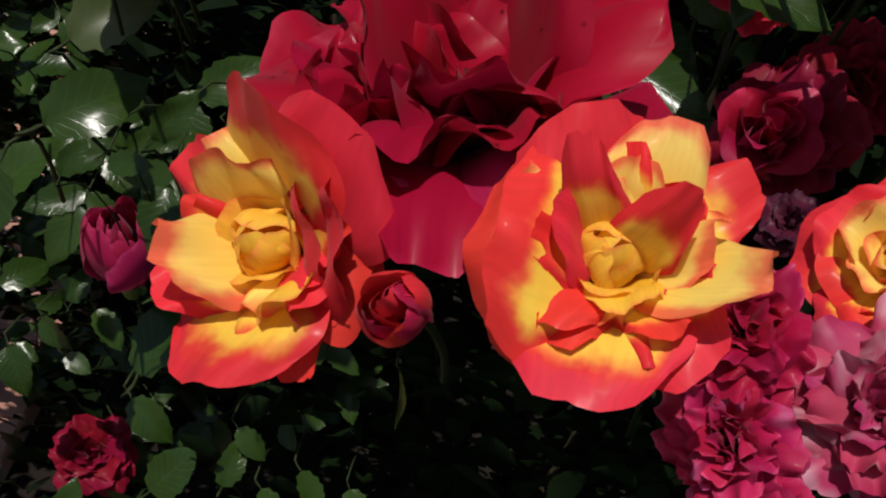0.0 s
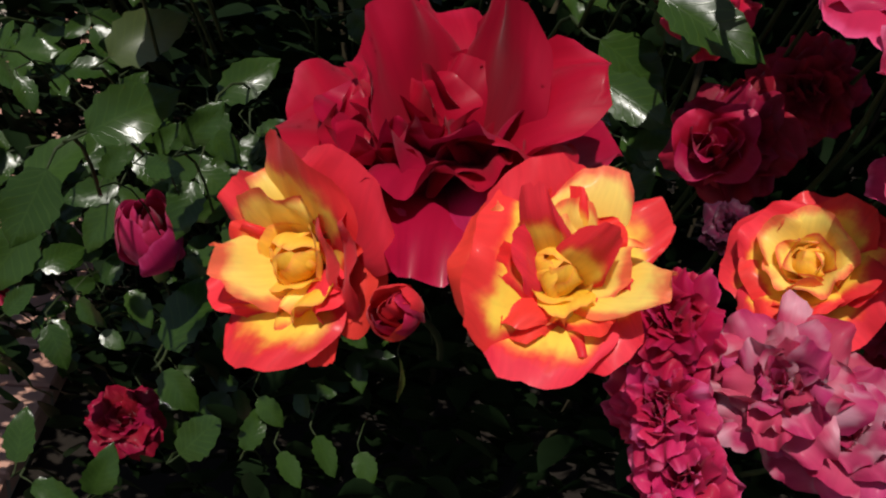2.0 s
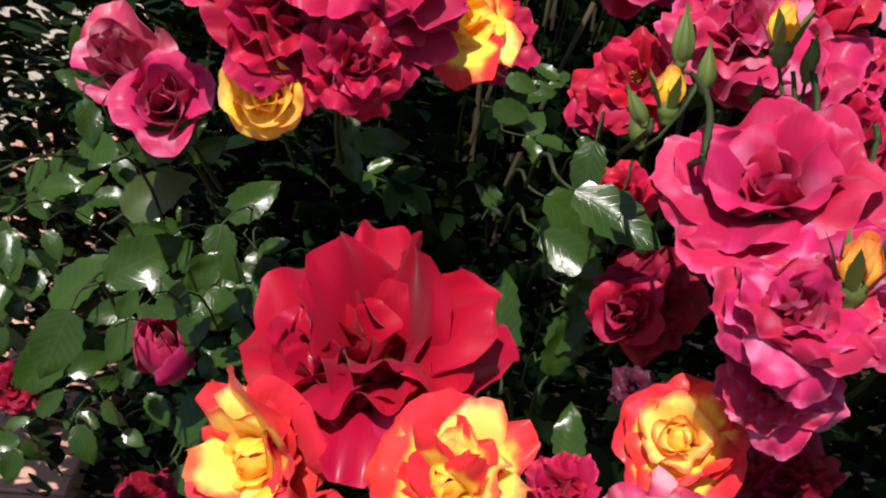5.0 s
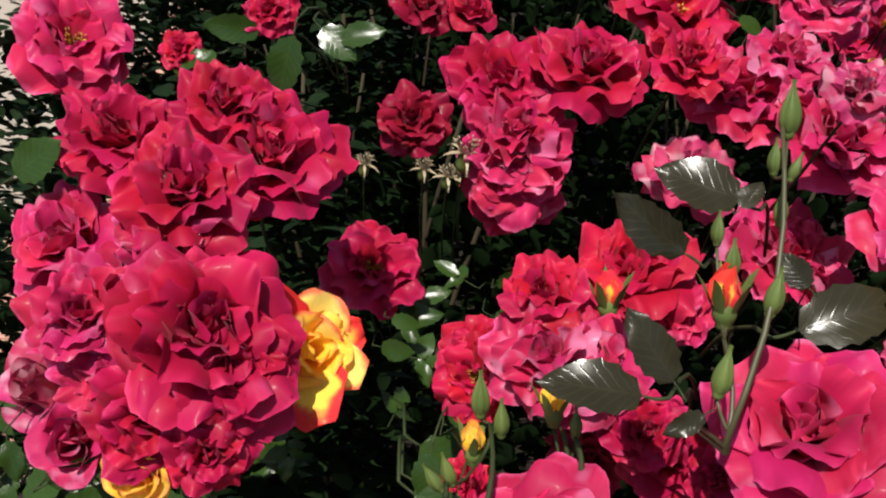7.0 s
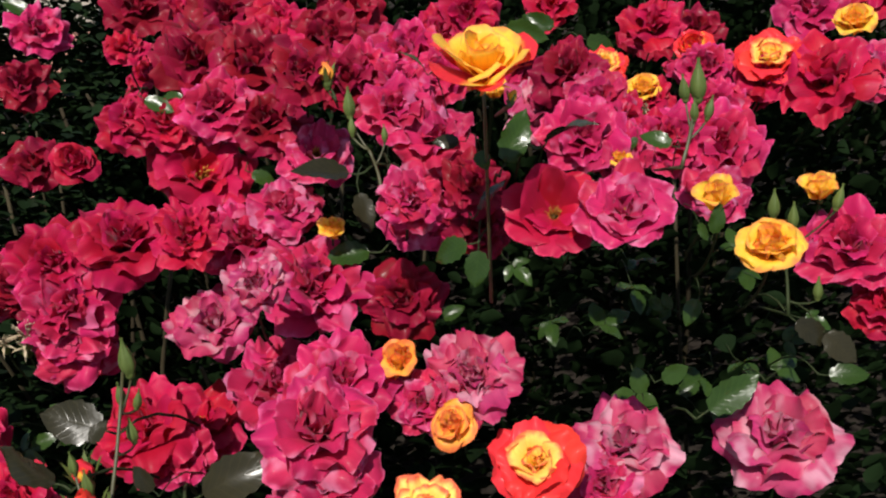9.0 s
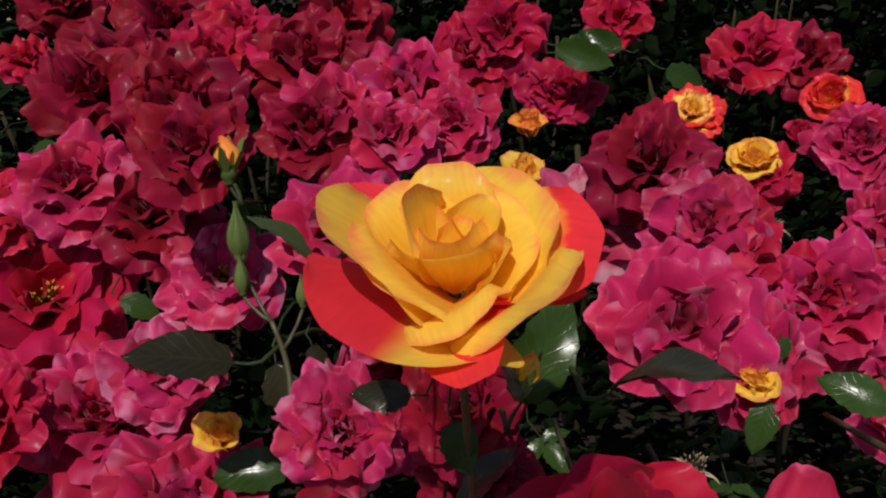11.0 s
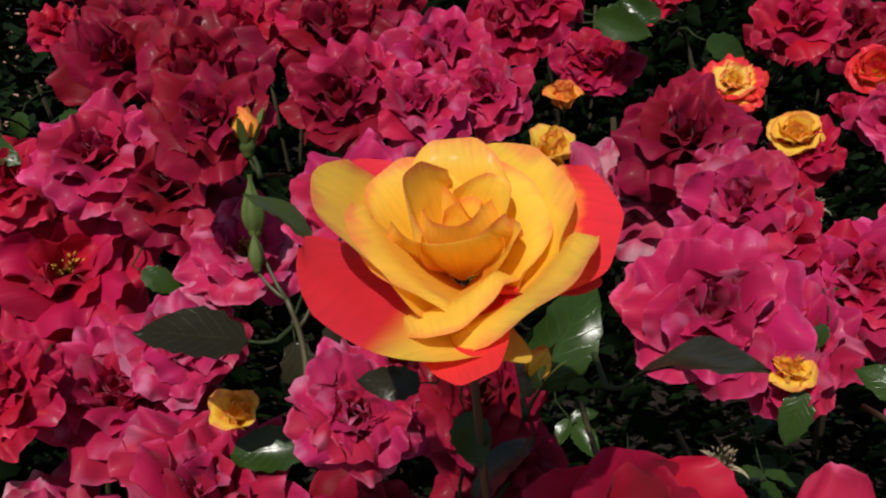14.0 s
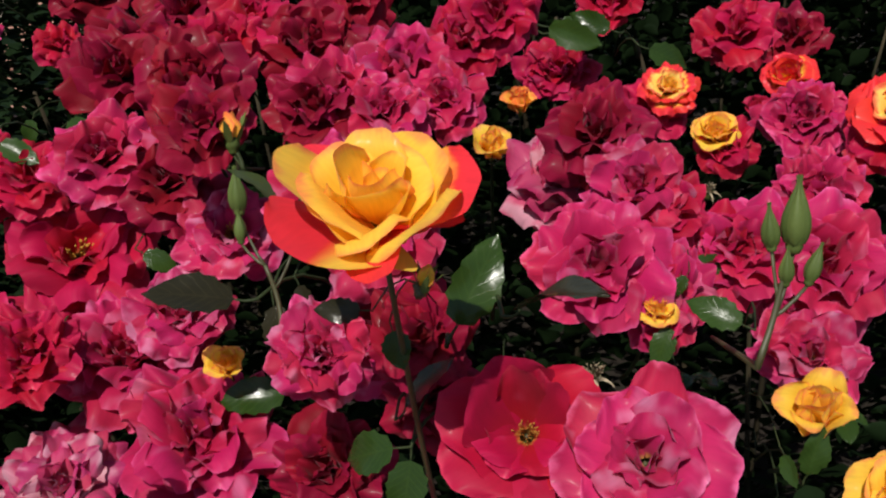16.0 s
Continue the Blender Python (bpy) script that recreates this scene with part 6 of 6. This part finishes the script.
back = shaped_rose(*BACK, "yellow rose with pointed red-tipped petals, seen from its side")
set_petal(back, 135, 55, 87, 1.00, 0.34, 0.25, 0.03, 0.08, -0.02, "ember", twist=-9, plain=0.6, point=0.24)
set_petal(back, 79, 57, 64, 0.74, 0.51, 0.25, 0.05, 0.08, -0.03, "sunny", twist=-3, plain=0.6, point=0.24)
set_petal(back, 29, 61, 63, 0.76, 0.37, 0.25, 0.05, 0.08, -0.03, "flame", twist=5, plain=0.6, point=0.24)
set_petal(back, 341, 49, 55, 0.77, 0.41, 0.25, 0.05, 0.08, -0.04, "sunny", twist=7, plain=0.6, point=0.24)
set_petal(back, 290, 35, 64, 1.10, 0.47, 0.25, 0.05, 0.08, -0.03, "flame", twist=33, plain=0.6, point=0.24)
set_petal(back, 83, 27, 42, 0.52, 0.51, 0.25, 0.05, 0.08, -0.01, "sunny", twist=-15, plain=0.6)
set_petal(back, 296, 24, 47, 0.58, 0.47, 0.25, 0.05, 0.08, -0.01, "yellow", twist=20, plain=0.6)
set_petal(back, 60, 32, 50, 0.57, 0.35, 0.35, 0.06, 0.14, 0.04, "yellow")
set_petal(back, 0, 34, 52, 0.55, 0.34, 0.35, 0.06, 0.14, 0.04, "yellow")
set_petal(back, 300, 34, 54, 0.55, 0.34, 0.35, 0.06, 0.14, 0.04, "yellow")
set_petal(back, 220, 28, 44, 0.54, 0.34, 0.4, 0.06, 0.14, 0.04, "yellow")
set_petal(back, 140, 28, 44, 0.54, 0.34, 0.4, 0.06, 0.14, 0.04, "yellow")
set_petal(back, 20, 14, 10, 0.41, 0.26, 0.7, 0.05, 0.05, 0.06, "yellow")
set_petal(back, 140, 14, 8, 0.41, 0.26, 0.7, 0.05, 0.05, 0.06, "yellow")
set_petal(back, 260, 14, 8, 0.41, 0.26, 0.7, 0.05, 0.05, 0.06, "yellow")


# ---- foliage ----
def canopy(x, y):
    """Height of the bush's leafy top."""
    z = 1.20 + 0.10 * smooth01((x - 0.5) / 0.5) - 0.06 * smooth01((y - 1.4) / 0.8)
    z -= 0.26 * smooth01((0.75 - y) / 0.35)
    z -= 0.22 * smooth01((0.12 - x) / 0.3) * smooth01((1.15 - y) / 0.4)
    return z - 0.10


def foliage(name, count, seed, xr, yr, lo, hi, power, label, sizes=(0.03, 0.05), tilt=60):
    """Leaves past counting, each a folded, bowed blade."""
    rng = np.random.default_rng(seed)
    shade_tilt = np.array(Euler((radians(-tilt), 0, radians(-10))).to_matrix())      # blades turned off the sun, so the gaps look shaded
    v = np.array([0, 0.16, 0.36, 0.58, 0.8, 1.0])
    w = np.array([0.02, 0.24, 0.35, 0.33, 0.20, 0.0])
    faces, verts, n = [], [], 0
    fc = np.array([(j * 3 + i, j * 3 + i + 1, j * 3 + i + 4, j * 3 + i + 3) for j in range(5) for i in range(2)])
    while n < count:
        x, y = rng.uniform(*xr), rng.uniform(*yr)
        z = canopy(x, y) - lo - (hi - lo) * rng.random() ** power
        size = rng.uniform(*sizes)
        if x < -0.24 and y < 1.32 and z < 0.45:
            continue
        fold, bow = rng.uniform(0.1, 0.5), rng.uniform(-0.35, 0.1)
        tpl = np.array([(a, s * b, abs(s) * b * fold + bow * a * a) for a, b in zip(v, w) for s in (-1, 0, 1)])
        m = shade_tilt @ np.array(Euler((rng.normal(0, 0.3), rng.normal(0, 0.3), rng.uniform(0, 6.28))).to_matrix())
        verts.append(tpl * size @ m.T + (x, y, z))
        faces.append(fc + len(tpl) * n)
        n += 1
    me = mesh_of(name, np.concatenate(verts).tolist(), np.concatenate(faces).tolist(), LEAF_SHADED)
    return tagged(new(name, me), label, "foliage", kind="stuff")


foliage("rose_foliage", 15000, 3, (0.15, 2.6), (0.62, 3.8), 0.26, 0.8, 1.0, "dense rose foliage under the flowers of the bed, its green darkened for shade")
foliage("side_foliage", 16000, 5, (-0.72, 0.2), (0.94, 4.2), 0.08, 0.8, 0.8, "glossy rose foliage at the edge of the bed, its green darkened for shade", tilt=28)
foliage("lower_foliage", 19000, 4, (-0.6, 2.6), (0.5, 3.8), 0.4, 1.0, 1.0, "rose foliage deep in the bed, its green darkened for shade")


# ---- canes ----
def cane(foot, top, bow, thick):
    f, t = Vector(foot), Vector(top)
    b = Vector((bow, 0.4 * bow, 0))
    pts = [f.lerp(t, k / 7) + b * math.sin(math.pi * k / 7) - f for k in range(8)]
    v, fc = tube(pts, [thick * (1 - 0.07 * k) for k in range(8)], 7)
    ob = new("rose_cane", mesh_of("rose_cane", v, fc, CANE))
    ob.location = f
    return tagged(ob, "woody brown cane of the rose bush rising from the soil", "cane", "rose canes")


rng_c = random.Random(12)
for k in range(46):
    bx, by = rng_c.uniform(-0.2, 2.0), rng_c.uniform(1.15, 2.6)
    tx, ty = bx + rng_c.uniform(-0.15, 0.15), by + rng_c.uniform(-0.22, 0.1)
    cane((bx, by, 0), (tx, ty, canopy(tx, ty) - 0.16), rng_c.uniform(-0.06, 0.06), rng_c.uniform(0.004, 0.008))

# ---- far flowers of the bed ----
rng_f = random.Random(77)
for k in range(46):
    fx, fy = rng_f.uniform(0.2, 2.7), rng_f.uniform(1.9, 3.6)
    rose("far", rng_f.choice(("crimson", "crimson", "crimson", "magenta", "red")), (fx, fy, canopy(fx, fy) + rng_f.uniform(0.0, 0.10)), rng_f.uniform(0.09, 0.125),
         (rng_f.uniform(-0.3, 0.3), rng_f.uniform(-0.7, -0.1), 0.8), 0.34)

# ---- ground ----
def grid_ground():
    n, size = 60, 30.0
    verts = []
    for j in range(n + 1):
        for i in range(n + 1):
            x, y = ((i / n) * 2 - 1), ((j / n) * 2 - 1)
            x, y = x * abs(x) * size, y * abs(y) * size
            verts.append((x + 0.5, y + 1.2, 0.015 * noise.noise((x * 3, y * 3, 0))))
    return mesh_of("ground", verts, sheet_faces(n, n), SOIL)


tagged(new("ground", grid_ground()), "dark bare soil under the rose bed", "ground", kind="structure")


def slab(name, x0, x1, y0, y1, z0, z1, mat, bevel=0.006):
    bm = bmesh.new()
    bmesh.ops.create_cube(bm, size=1.0)
    bmesh.ops.scale(bm, vec=(x1 - x0, y1 - y0, z1 - z0), verts=bm.verts)
    bmesh.ops.bevel(bm, geom=bm.edges[:], offset=bevel, segments=1, affect="EDGES")
    me = bpy.data.meshes.new(name)
    bm.to_mesh(me)
    bm.free()
    me.materials.append(mat)
    return me


path = new("pavement", slab("pavement", -6.4, -0.44, -3.0, 9.0, -0.06, 0.02, JOINT))
path.location = (-3.38, 3.0, -0.005)
tagged(path, "pale sandy paving beside the rose bed", "pavement", kind="structure")
BRICK_ME = slab("brick", 0, 0.20, 0, 0.10, 0, 0.05, BRICK, 0.004)
for i in range(3):
    for j in range(48):
        b = new("brick", BRICK_ME)
        b.parent = path
        b.matrix_parent_inverse = Matrix.Translation((3.38, -3.0, 0.005))
        b.location = (-0.50 - 0.207 * i, 0.3 + 0.107 * (j + 0.5 * (i % 2)), 0.022)
